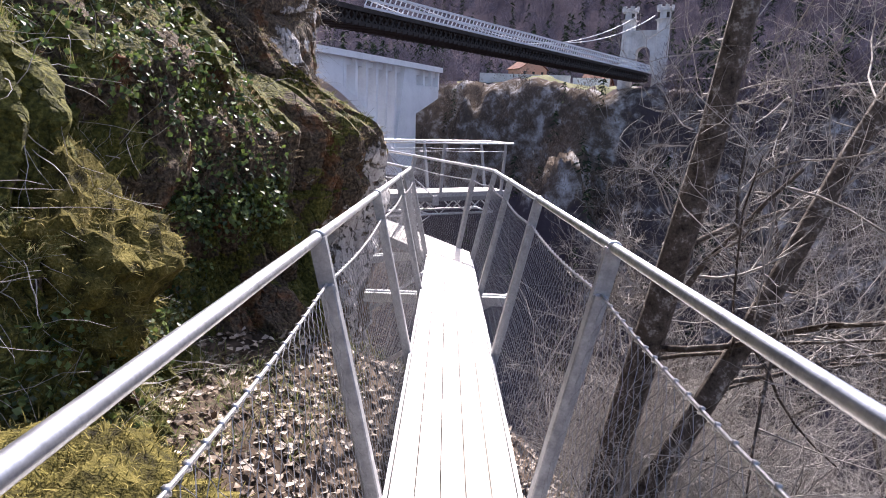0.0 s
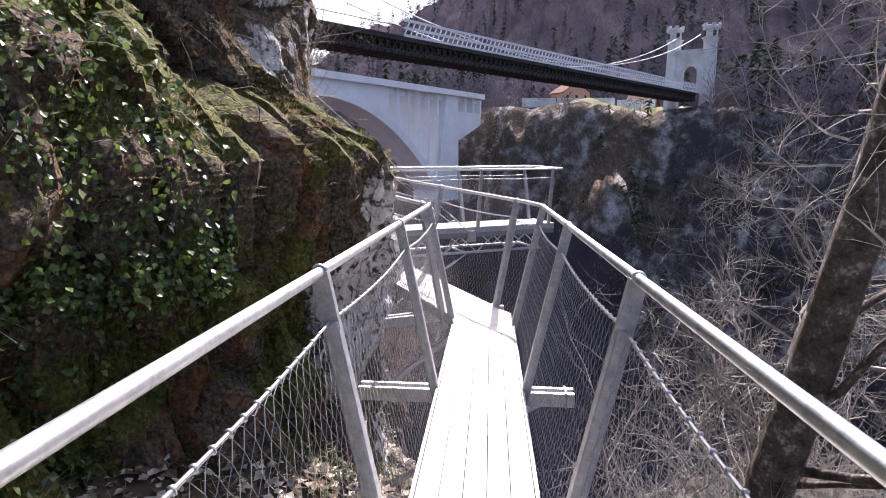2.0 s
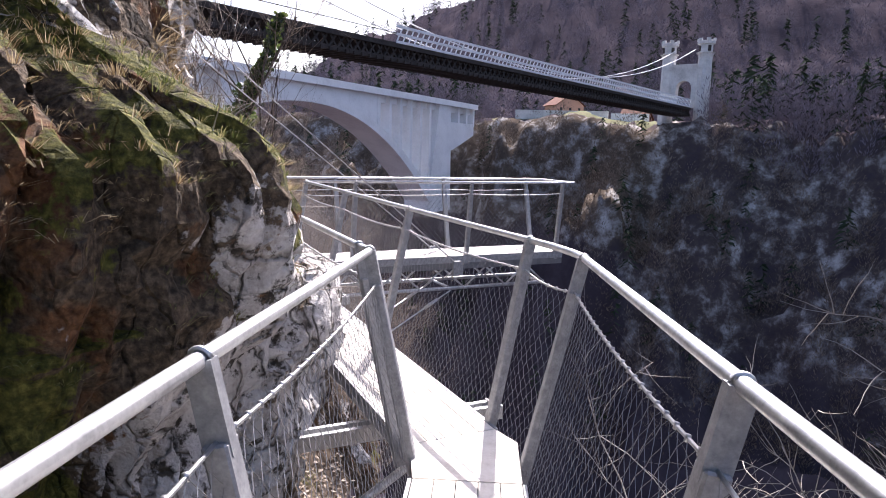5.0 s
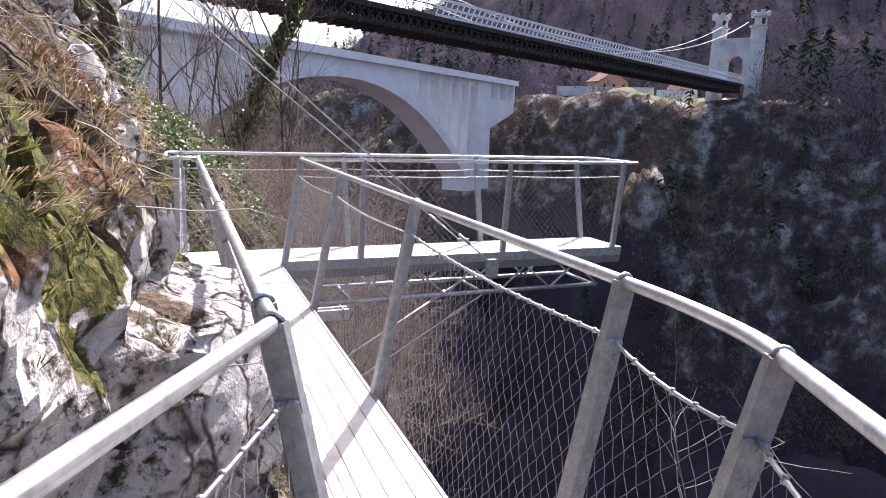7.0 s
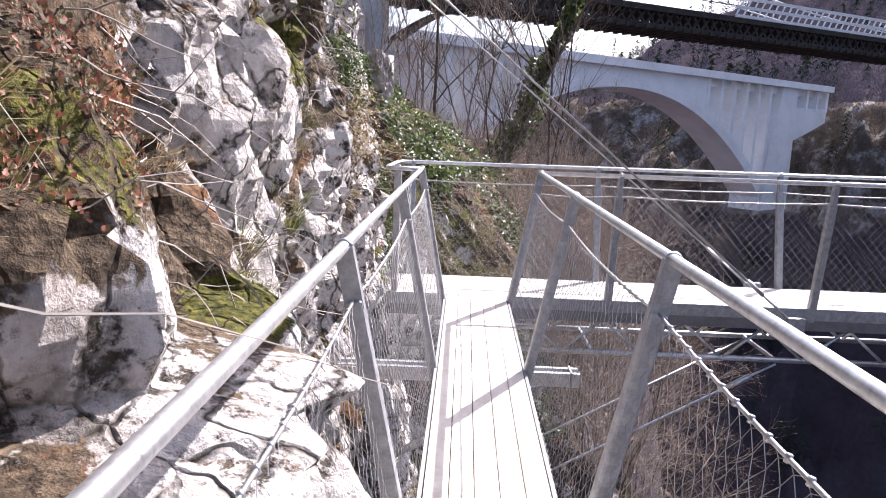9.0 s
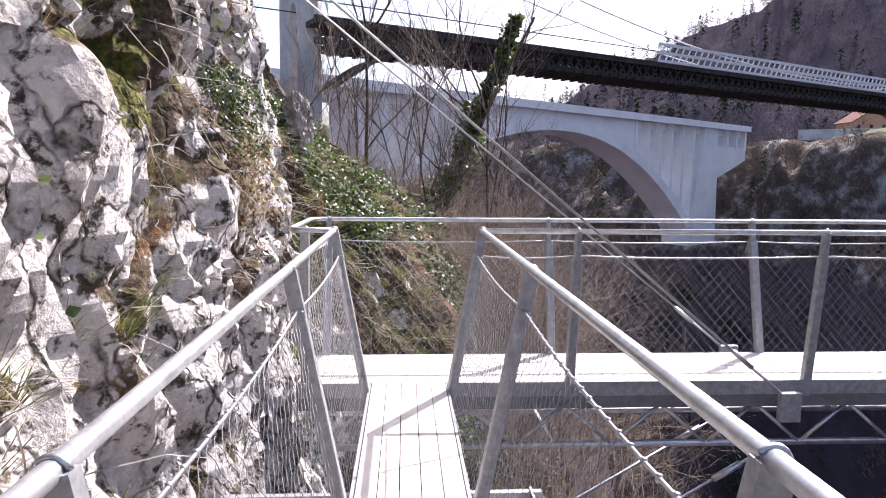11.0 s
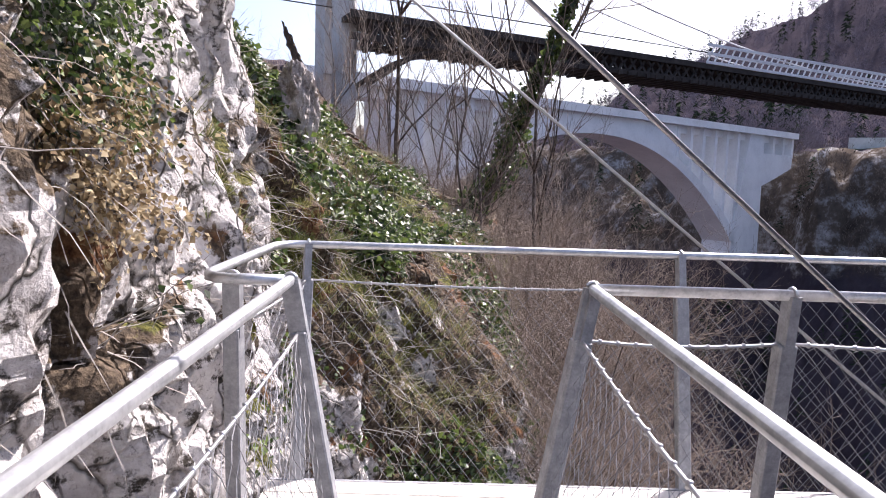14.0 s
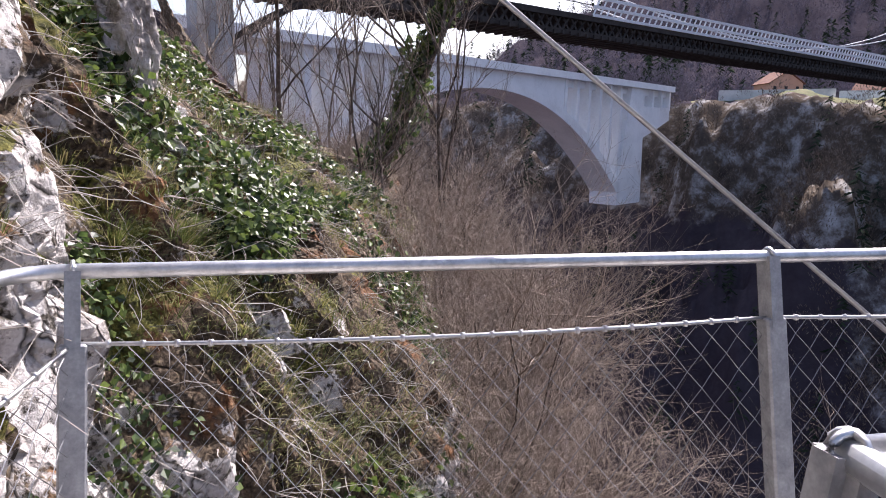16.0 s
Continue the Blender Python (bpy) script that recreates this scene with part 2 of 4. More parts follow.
TIMBER = material("dark_timber", [(0.03, 0.027, 0.025), (0.07, 0.06, 0.055)], 1.0, 8, 0.8, 0.0, 0.3, 0.05)
WHITE = material("white_railing", [(0.7, 0.7, 0.71), (0.84, 0.84, 0.84)], 1.0, 8, 0.6, 0.0, 0.1, 0.02)


# ---- building helpers ----
def part(name, bm, mat, parent=None, label="", smooth=False):
    me = bpy.data.meshes.new(name)
    bm.normal_update()
    bm.to_mesh(me)
    bm.free()
    me.materials.append(mat)
    if smooth:
        me.shade_smooth()
    ob = new(name, me)
    if parent:
        ob.parent = parent
    return tagged(ob, label)


def thing(name, label, category, group="", kind=""):
    return tagged(new(name), label, category, group, kind)


def tube(bm, pts, r, sides=8, r_end=None, cap=True):
    """A round bar swept along the points."""
    pts = [Vector(p) for p in pts]
    rings, up = [], Vector((0, 0, 1))
    for i, p in enumerate(pts):
        d = (pts[min(i + 1, len(pts) - 1)] - pts[max(i - 1, 0)]).normalized()
        a = d.cross(up if abs(d.z) < 0.95 else Vector((1, 0, 0))).normalized()
        b = d.cross(a)
        k = r if r_end is None else r + (r_end - r) * i / (len(pts) - 1)
        rings.append([bm.verts.new(p + (a * math.cos(6.28318 * j / sides) + b * math.sin(6.28318 * j / sides)) * k) for j in range(sides)])
    for v, w in zip(rings, rings[1:]):
        for j in range(sides):
            bm.faces.new((v[j], v[(j + 1) % sides], w[(j + 1) % sides], w[j]))
    if cap:
        bm.faces.new(rings[0][::-1])
        bm.faces.new(rings[-1])


def bar(bm, a, b, w, h, side=None):
    """A rectangular bar from a to b; w along side, h across it."""
    a, b = Vector(a), Vector(b)
    d = (b - a).normalized()
    s = Vector(side) if side else d.cross(Vector((0, 0, 1)))
    s = (s - d * s.dot(d)).normalized()
    n = d.cross(s)
    q = [[bm.verts.new(p + s * (w / 2) * i + n * (h / 2) * j) for i, j in ((-1, -1), (1, -1), (1, 1), (-1, 1))] for p in (a, b)]
    for j in range(4):
        bm.faces.new((q[0][j], q[0][(j + 1) % 4], q[1][(j + 1) % 4], q[1][j]))
    bm.faces.new(q[0][::-1])
    bm.faces.new(q[1])


def rounded(pts, radius, n=5):
    """The path with its inner corners rounded off."""
    pts = [Vector(p) for p in pts]
    out = [pts[0]]
    for a, p, b in zip(pts, pts[1:], pts[2:]):
        r = min(radius, (a - p).length * 0.45, (b - p).length * 0.45)
        s, e = p + (a - p).normalized() * r, p + (b - p).normalized() * r
        out += [s.lerp(p, k / n).lerp(p.lerp(e, k / n), k / n) for k in range(n + 1)]
    return out + [pts[-1]]


# ---- plan ----
TURN = radians(28.8)
U, N = Vector((math.cos(TURN), math.sin(TURN), 0)), Vector((-math.sin(TURN), math.cos(TURN), 0))
FALL = 0.0405            # the first run falls gently towards the bend
MID = -0.442             # its centre line


def un(u, n, z=0.0):
    return U * u + N * n + Vector((0, 0, z))


def first(x, y, z=0.0):
    return Vector((x, y, z + FALL * max(0.0, 9.38 - y)))


# ---- railings ----
def post(parent, foot, top, along):
    """A leaning post: channel below, narrower plate above, a ring round the handrail, a bolt for the cable."""
    foot, top = Vector(foot), Vector(top)
    out = top - foot
    joint = foot + out * 0.85
    lateral = along.cross(out).normalized()
    bm = bmesh.new()
    bar(bm, foot - out * 0.13, joint, 0.066, 0.058, along)
    bmesh.ops.bevel(bm, geom=bm.edges[:], offset=0.006, segments=1, affect="EDGES")
    channel = part("post", bm, POST, parent)
    bm = bmesh.new()
    bar(bm, joint - out * 0.03, top, 0.036, 0.062, along)
    part("upper_plate", bm, POST, channel)
    bm = bmesh.new()
    ring = [top + along * 0.0 + (lateral * math.cos(a) + out.normalized() * math.sin(a)) * 0.025 for a in [k * math.pi / 7 for k in range(15)]]
    tube(bm, ring, 0.0065, 5)
    part("clamp_ring", bm, STEEL, channel, smooth=True)
    bm = bmesh.new()
    tube(bm, [joint - out * 0.03, joint + out * 0.022], 0.011, 6)
    part("cable_bolt", bm, WIRE, channel)
    return joint


def wire_mesh(bm, a0, a1, b0, b1, sag, wide=0.083, high=0.098, r=0.0012):
    """Diamond netting between the deck edge a0-a1 and the cable b0-b1, which sags."""
    length, tall = (a1 - a0).length, (b0 - a0).length
    normal = (a1 - a0).cross(b0 - a0).normalized()

    def at(s, h):
        k = s / length
        bow = 0.012 * math.sin(3.1 * k + h * 5) * math.sin(math.pi * k)
        return a0.lerp(a1, k).lerp(b0.lerp(b1, k), h / tall) + normal * bow

    def lid(s):
        k = s / length
        return tall - sag * 4 * k * (1 - k)

    slope = high / wide
    for sign in (1, -1):
        c = -length * slope if sign > 0 else 0.0
        c = math.floor(c / high) * high
        while c < tall + length * slope:
            run = []
            for i in range(int(length / (wide / 2)) + 2):
                s = min(i * wide / 2, length)
                h = c + sign * s * slope
                edge = min(max(h, 0.0), lid(s))
                if edge == h:
                    kink = 0.006 * (1 if i % 2 else -1)
                    if not run and i:
                        run.append(before)
                    run.append(at(s, h) + normal * kink * 0.5)
                elif run:
                    run.append(at(s, edge))
                    break
                before = at(s, edge)
            if len(run) > 1:
                tube(bm, run, r, 3, cap=False)
            c += high


def railing(label, posts, rail, group, sag=0.028, cell=(0.064, 0.086)):
    """posts: (foot, top) pairs in order; rail: the handrail's path."""
    root = thing("railing", label, "railing", group)
    joints = []
    for i, (f, t) in enumerate(posts):
        a, b = posts[max(i - 1, 0)][0], posts[min(i + 1, len(posts) - 1)][0]
        along = (Vector(b) - Vector(a)).normalized()
        joints.append(post(root, f, t, along))
    bm = bmesh.new()
    tube(bm, rail, 0.0198, 12)
    part("handrail", bm, STEEL, root, "bright galvanised tube handrail", True)
    for (f0, _), (f1, _), j0, j1 in zip(posts, posts[1:], joints, joints[1:]):
        f0, f1 = Vector(f0), Vector(f1)
        bm = bmesh.new()
        wire_mesh(bm, f0, f1, j0, j1, sag, *cell)
        part("netting", bm, NET, root, "steel diamond mesh netting")
        bm = bmesh.new()
        down = (f0 - j0).normalized()
        line = [j0.lerp(j1, k / 16) + down * sag * 4 * k / 16 * (1 - k / 16) for k in range(17)]
        tube(bm, line, 0.0058, 6)
        for k in range(1, int((f1 - f0).length / 0.083)):
            q = k * 0.083 / (f1 - f0).length
            c = j0.lerp(j1, q) + down * sag * 4 * q * (1 - q)
            tube(bm, [c - down * 0.009, c + down * 0.009], 0.0075, 5)
        part("cable", bm, WIRE, root, "twisted wire cable", True)
    return root


def side_posts(side, ys):
    out = []
    for y in ys:
        out.append((first(MID + side * 0.30, y, -0.04), first(MID + side * 0.542, y, 1.1)))
    return out


RUN1 = (-2.55, -0.57, 1.42, 3.41, 5.40, 7.38, 9.38)
R2, L2, C2 = 4.715, 3.655, 4.185
ZP = 1.143
NEAR, FAR = 14.40, 15.54
right1 = side_posts(1, RUN1)
left1 = side_posts(-1, RUN1)
right2 = [(un(C2 + 0.30, n, -0.04), un(R2, n, 1.1 + 0.03 * (n - 8.8) / 5.6)) for n in (8.83, 10.72, 12.62)]
corner_r = (un(C2 + 0.30, 14.32, -0.04), un(R2 - 0.01, NEAR, ZP))
left2 = [(un(C2 - 0.30, n, -0.04), un(L2, n, 1.1 + 0.03 * (n - 8.8) / 5.6)) for n in (10.72, 12.62)]
corner_l = (un(C2 - 0.30, 14.32, -0.04), un(L2, NEAR, ZP))
G1 = "catwalk railings"
railing("galvanised leaning railing with wire netting beside the catwalk over the gorge", right1 + right2 + [corner_r],
        rounded([right1[0][1], right1[-1][1] + Vector((0, 0.12, 0)), right2[0][1] + (right2[0][1] - right2[1][1]) * 0.13, corner_r[1]], 0.3), G1)
railing("galvanised leaning railing with wire netting along the shaded rock", left1,
        rounded([left1[0][1], left1[-1][1]], 0.1), G1)
railing("galvanised leaning railing with wire netting along the sunlit cliff",
        [(un(C2 - 0.30, 8.86, -0.04), un(L2, 8.86, 1.1))] + left2 + [corner_l],
        rounded([left1[-1][1], un(L2, 8.86, 1.1), corner_l[1]], 0.06), G1)
# platform railings
PU = (3.49, 5.43, 7.3, 8.93)
far = [(un(u, 15.27, -0.04), un(u, FAR, ZP)) for u in PU]
near = [corner_r] + [(un(u, 14.52, -0.04), un(u, NEAR, ZP)) for u in (5.40, 7.25, 8.93)]
railing("galvanised railing with wire netting round the far side of the platform",
        [(un(3.42, 14.56, -0.04), un(3.45, NEAR + 0.02, ZP))] + far,
        rounded([corner_l[1], un(3.34, NEAR, ZP), un(3.34, FAR, ZP), un(9.2, FAR, ZP), un(9.2, 15.0, ZP)], 0.16), "platform railings", 0.018, (0.083, 0.098))
railing("galvanised railing with wire netting on the near side of the platform", near,
        rounded([corner_r[1], un(9.2, NEAR, ZP), un(9.2, 15.0, ZP)], 0.14), "platform railings", 0.018, (0.083, 0.098))

# ---- decks ----
def plank_mesh(length, width, thick=0.03):
    bm = bmesh.new()
    bar(bm, (0, 0, -thick / 2), (0, length, -thick / 2), width, thick, (1, 0, 0))
    bmesh.ops.bevel(bm, geom=[e for e in bm.edges if abs((e.verts[0].co - e.verts[1].co).y) > 0.5], offset=0.003, segments=1, affect="EDGES")
    me = bpy.data.meshes.new("plank")
    bm.to_mesh(me)
    bm.free()
    me.materials.append(DECK)
    return me


def deck(label, place, turn, length, width, count, pitch=2.0, tilt=0.0):
    root = thing("catwalk_deck", label, "walkway", "", "structure")
    root.matrix_basis = Matrix.Translation(place) @ Matrix.Rotation(turn, 4, "Z") @ Matrix.Rotation(tilt, 4, "X")
    w = width / count
    runs = max(1, round(length / pitch))
    me = plank_mesh(length / runs - 0.004, w - 0.005)
    for i in range(count):
        for j in range(runs):
            ob = new("plank", me)
            ob.parent = root
            ob.location = ((i + 0.5) * w - width / 2, j * length / runs, random.uniform(-0.0015, 0.0015))
    for s in (-1, 1):
        bm = bmesh.new()
        bar(bm, (s * (width / 2 + 0.012), 0, -0.055), (s * (width / 2 + 0.012), length, -0.055), 0.018, 0.11, (1, 0, 0))
        part("edge_beam", bm, POST, root)
    for j in range(runs + 1):
        bm = bmesh.new()
        y = min(max(j * length / runs, 0.05), length - 0.05)
        bar(bm, (-width / 2 + 0.005, y, -0.075), (width / 2 - 0.005, y, -0.075), 0.06, 0.08, (0, 1, 0))
        part("cross_beam", bm, BEAM, root)
    return root


START = -3.4
bend_y = 9.14
deck("pale boarded catwalk deck on steel edge beams", first(MID, START), 0, bend_y - START, 0.545, 5, 2.0, -math.atan(FALL))
deck("pale boarded catwalk deck on steel edge beams along cliff", un(C2, 8.72), TURN, 14.50 - 8.72, 0.545, 5, 2.0)
deck("pale boarded platform deck carried by a steel truss", un(9.06, 14.88), TURN + radians(90), 9.06 - 3.36, 0.74, 6, 2.0)
# wedge of boards in the bend
wedge = thing("bend_deck", "pale boarded deck filling the catwalk bend", "walkway", "", "structure")
bm = bmesh.new()
a, b = first(MID - 0.272, bend_y + 0.004), first(MID + 0.272, bend_y + 0.004)
c, d = un(C2 + 0.272, 8.716), un(C2 - 0.272, 8.716)
poly = [a, b, Vector((MID + 0.272, 9.62, 0)), c, d]
vs = [[bm.verts.new(p + Vector((0, 0, z))) for p in poly] for z in (-0.03, -0.002)]
bm.faces.new(vs[0][::-1])
bm.faces.new(vs[1])
for j in range(5):
    bm.faces.new((vs[0][j], vs[0][(j + 1) % 5], vs[1][(j + 1) % 5], vs[1][j]))
part("board", bm, DECK, wedge)

# platform truss
truss = thing("platform_truss", "galvanised lattice truss below the platform", "truss", "", "structure")
for n in (14.53, 15.25):
    bm = bmesh.new()
    bar(bm, un(3.36, n, -0.16), un(9.06, n, -0.16), 0.06, 0.10)
    part("top_chord", bm, BEAM, truss)
    bm = bmesh.new()
    tube(bm, [un(3.5, n + 0.03, -0.52), un(8.75, n + 0.03, -0.52)], 0.028, 8)
    part("bottom_chord", bm, STEEL, truss, smooth=True)
    for k in range(14):
        u0 = 3.5 + k * 0.375
        bm = bmesh.new()
        z0, z1 = (-0.2, -0.52) if k % 2 else (-0.52, -0.2)
        tube(bm, [un(u0, n + 0.02, z0), un(u0 + 0.375, n + 0.02, z1)], 0.015, 6)
        part("lattice_bar", bm, STEEL, truss, smooth=True)
for k in range(4):
    bm = bmesh.new()
    tube(bm, [un(3.6 + k * 1.7, 14.56, -0.52), un(3.6 + k * 1.7, 15.28, -0.52)], 0.02, 6)
    part("cross_tie", bm, STEEL, truss)

# ---- stay cables ----
for label, foot, way, length in (("steel stay cable from platform truss up to the cliff", un(7.04, 14.37, -0.12), Vector((-0.645, -0.43, 0.632)), 15.0),
                                 ("steel stay cable from platform edge up to the cliff", un(7.12, 15.47, -0.05), Vector((-0.75, -0.21, 0.627)), 16.0)):
    stay = thing("stay_cable", label, "cable", "stay cables")
    way.normalize()
    bm = bmesh.new()
    tube(bm, [foot + way * 0.6, foot + way * length], 0.0095, 7)
    part("cable", bm, WIRE, stay, smooth=True)
    bm = bmesh.new()
    tube(bm, [foot + way * 0.42, foot + way * 0.62], 0.019, 8)
    part("turnbuckle", bm, STEEL, stay, smooth=True)
    bm = bmesh.new()
    tube(bm, [foot, foot + way * 0.5], 0.012, 6)
    part("rod", bm, STEEL, stay, smooth=True)
    bm = bmesh.new()
    bar(bm, foot - Vector((0, 0, 0.16)), foot + Vector((0, 0, 0.06)), 0.16, 0.05, U)
    part("anchor_plate", bm, POST, stay)

# ---- ground ----
P_AX, Q_AX = Vector((0.568, 0.823)), Vector((0.823, -0.568))
CLIFF = [(-3.9, -8.0), (-3.8, -2.0), (-3.5, 2.5), (-2.95, 5.2), (-2.5, 6.5), (-1.9, 7.5), (-1.3, 8.6), (-1.5, 9.5), (-2.2, 10.5), (-2.7, 11.4), (-3.15, 12.05), (-3.7, 13.1), (-4.4, 14.2), (-4.8, 15.0), (-5.5, 15.9), (-5.95, 17.1), (-6.2, 19.0), (-7.6, 23.0), (-11.5, 33.0), (-23.0, 48.0), (-47.0, 68.0)]


def smooth_step(a, b, v):
    k = min(1.0, max(0.0, (v - a) / (b - a)))
    return k * k * (3 - 2 * k)


def lerp_table(table, v):
    if v <= table[0][0]:
        return table[0][1]
    for (a, x), (b, y) in zip(table, table[1:]):
        if v <= b:
            return x + (y - x) * (v - a) / (b - a)
    return table[-1][1]


CLIFF_X = [(y, x) for x, y in CLIFF + [(-78.0, 86.0), (-120.0, 112.0), (-180.0, 165.0), (-330.0, 300.0)]]
BASE_Z = [(-8, 0.3), (2, 0.1), (5, -0.1), (7.2, -0.3), (9.5, -2.0), (13, -2.6), (16, -2.6), (21, -1.5), (30, -1.0), (48, 0.0), (68, 8.0)]
TOP = [(-8, 12.0), (16.4, 12.0), (17.6, 8.6), (19.5, 6.5), (24.0, 4.6), (28.0, 2.6), (33.0, 0.8), (48.0, 2.0), (68.0, 17.0)]
RIDGE = [(-60, 3.5), (-30, 3.6), (-18, 4.6), (-15, 5.6), (-11, 7.6), (-7, 9.6), (-4, 11.3), (2, 13.2), (8.4, 14.8), (20, 17.0), (35, 19.0), (60, 18.0), (90, 10.0)]


GENTLE = [(128, -105), (160, -62), (177, -24), (187, -6), (202, 9.0), (214, 12.5), (400, 13)]
STEEP = [(130, -105), (176, -45), (196, -6), (205, 8), (214, 12.5), (400, 13)]


def rim(p, az):
    """Height of the far bank: an open slope below the meadow, sheer crags further round."""
    k = smooth_step(10.5, 13.5, az)
    return lerp_table(GENTLE, p) * (1 - k) + lerp_table(STEEP, p) * k


def ground_z(x, y):
    p = P_AX[0] * x + P_AX[1] * y
    d = x - lerp_table(CLIFF_X, y)
    r, az = math.hypot(x, y), math.degrees(math.atan2(x, y))
    rough = noise.fractal(Vector((x, y, 3.0)) * 0.25, 0.9, 2.0, 4)
    zb = lerp_table(BASE_Z, y)
    if d < 0:
        z_near = zb + min(lerp_table(TOP, y) - (1.0 if y < 15 else 3.0) - zb, 2.6 * max(0.0, -d - 1.0)) + rough * 0.3
    else:
        z_near = zb - 0.3 * d - 0.13 * d * d + rough * (0.12 if y < 8 else 0.35)
    if y > 8.5:
        z_near -= 2.4 * max(0.0, d - 3.0 - min(6.0, max(0.0, 0.33 * (y - 24)))) ** 1.5 * smooth_step(8.5, 11.5, y)
    z_near = max(z_near, -105.0)
    if p < 100:
        return z_near
    big = noise.fractal(Vector((x, y, 0.0)) * 0.02, 0.9, 2.0, 5)
    crag = noise.fractal(Vector((x, y, 7.0)) * 0.06, 0.9, 2.0, 4)
    z_far = rim(p + big * 14 + crag * 9, az) + big * 4 + crag * 3.0
    if p > 200:
        el = lerp_table(RIDGE, az)
        top = math.tan(radians(el)) * 760
        z_far += (top - 13 + big * 14) * smooth_step(285, 760, r) - 60 * smooth_step(900, 2400, r)
    return max(z_near, z_far) if z_near > -100 else z_far


def axis(lo, hi, fine_lo, fine_hi, step):
    """Grid lines: fine where the walk passes, then wider and wider."""
    out = [fine_lo + i * step for i in range(int((fine_hi - fine_lo) / step) + 1)]
    for end, sign in ((hi, 1), (lo, -1)):
        s, v = step, out[-1] if sign > 0 else out[0]
        while v * sign < end * sign:
            s = min(s * 1.06, 4.5) if abs(v) < 330 else min(s * 1.15, 90)
            v += s * sign
            out.insert(len(out) if sign > 0 else 0, v)
    return out


xs, ys = axis(-900, 1600, -9, 7, 0.24), axis(-300, 2600, -2, 25, 0.24)
verts = [(x, y, ground_z(x, y)) for y in ys for x in xs]
w = len(xs)
faces = [(j * w + i, j * w + i + 1, (j + 1) * w + i + 1, (j + 1) * w + i) for j in range(len(ys) - 1) for i in range(w - 1)]
me = bpy.data.meshes.new("ground")
me.from_pydata(verts, [], faces)
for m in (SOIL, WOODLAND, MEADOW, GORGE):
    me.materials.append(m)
lit_scrub = []
for q in me.vertices:
    p = P_AX[0] * q.co.x + P_AX[1] * q.co.y
    az = math.degrees(math.atan2(q.co.x, q.co.y))
    # lighter share on the right bank, standing for haze
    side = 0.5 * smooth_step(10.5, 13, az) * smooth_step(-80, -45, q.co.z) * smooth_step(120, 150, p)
    # scrubland colour fades out with depth to paint the gorge's shade
    lit_scrub.append(side + smooth_step(-32, -10, q.co.z) * smooth_step(120, 150, p) * smooth_step(216, 206, p) * smooth_step(15, 11, az))
me.attributes.new("lit_scrub", "FLOAT", "POINT").data.foreach_set("value", lit_scrub)
for f in me.polygons:
    c = f.center
    p = P_AX[0] * c.x + P_AX[1] * c.y
    az = math.degrees(math.atan2(c.x, c.y))
    # ground deep in the gorge gets a darker colour for its shade
    if p > 60 or c.z < -5.0 or c.y > 27:
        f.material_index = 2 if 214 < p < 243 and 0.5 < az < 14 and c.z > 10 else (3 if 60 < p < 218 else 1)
me.shade_smooth()
tagged(new("ground", me), "gorge sides and wooded hills covered in leaf litter", "ground", "", "structure")


# ---- cliff ----
def cliff_shape(p, first_run):
    """Fissured limestone: upright blocks of uneven depth, cracks between them, broken surface."""
    warp = Vector((noise.noise(p * 1.1), noise.noise(p * 1.1 + Vector((5, 1, 2))), noise.noise(p * 0.9 + Vector((1, 8, 3)))))
    q = Vector((p.x * 2.0, p.y * 2.0, p.z * 0.7)) + warp * 0.55
    dist, seeds = noise.voronoi(q)
    block = noise.noise(seeds[0] * 3.7)
    crack = max(0.0, 1.0 - (dist[1] - dist[0]) / 0.16)
    q2 = Vector((p.x * 5.0, p.y * 5.0, p.z * 1.5)) + warp * 1.1
    dist2, seeds2 = noise.voronoi(q2)
    small = noise.noise(seeds2[0] * 2.9)
    crack2 = max(0.0, 1.0 - (dist2[1] - dist2[0]) / 0.2)
    f = noise.fractal(p * 0.6, 0.9, 2.0, 4)
    fine = noise.fractal(Vector((p.x * 5.0, p.y * 5.0, p.z * 2.2)), 0.8, 2.1, 4)
    k = 1.35 if first_run else 1.0
    k *= 1.0 - 0.25 * math.exp(-((p.y - 8.6) / 0.9) ** 4) * smooth_step(1.7, 1.4, p.z)
    tall = smooth_step(10.3, 12.3, p.y)
    r = p + warp * 0.3
    flute = abs(noise.noise(Vector((r.x * 1.9, r.y * 1.9, r.z * 0.28)))) + 0.6 * abs(noise.noise(Vector((r.x * 4.6, r.y * 4.6, r.z * 0.7 + 7))))
    chip = abs(noise.noise(p * 9.0 + warp * 2.0)) + 0.5 * abs(noise.noise(p * 19.0))
    face = (0.19 - 0.09 * tall) * block + (0.07 - 0.04 * tall) * small - 0.36 * tall * (flute - 0.3) - 0.035 * (chip - 0.3)
    return k * (0.24 * f + face - (0.15 - 0.06 * tall) * crack - (0.03 - 0.01 * tall) * crack2 + 0.06 * fine), crack, crack2


LEAN = [(-8, 0.12), (3, 0.2), (7.4, 0.12), (9.3, 0.1), (12, 0.10), (16.3, 0.12), (17.2, 0.5), (18.2, 0.6), (24, 0.5), (40, 0.4)]
pts = [Vector((x, y)) for x, y in CLIFF]
stations = []
for a, b in zip(pts, pts[1:]):
    step = 0.055 if a.y > 2 and b.y < 19.5 else (0.14 if b.y < 24 else 0.5)
    k = max(1, int((b - a).length / step))
    stations += [a.lerp(b, i / k) for i in range(k)]
for _ in range(22):
    stations = [stations[0]] + [(a + b * 2 + c) / 4 for a, b, c in zip(stations, stations[1:], stations[2:])] + [stations[-1]]
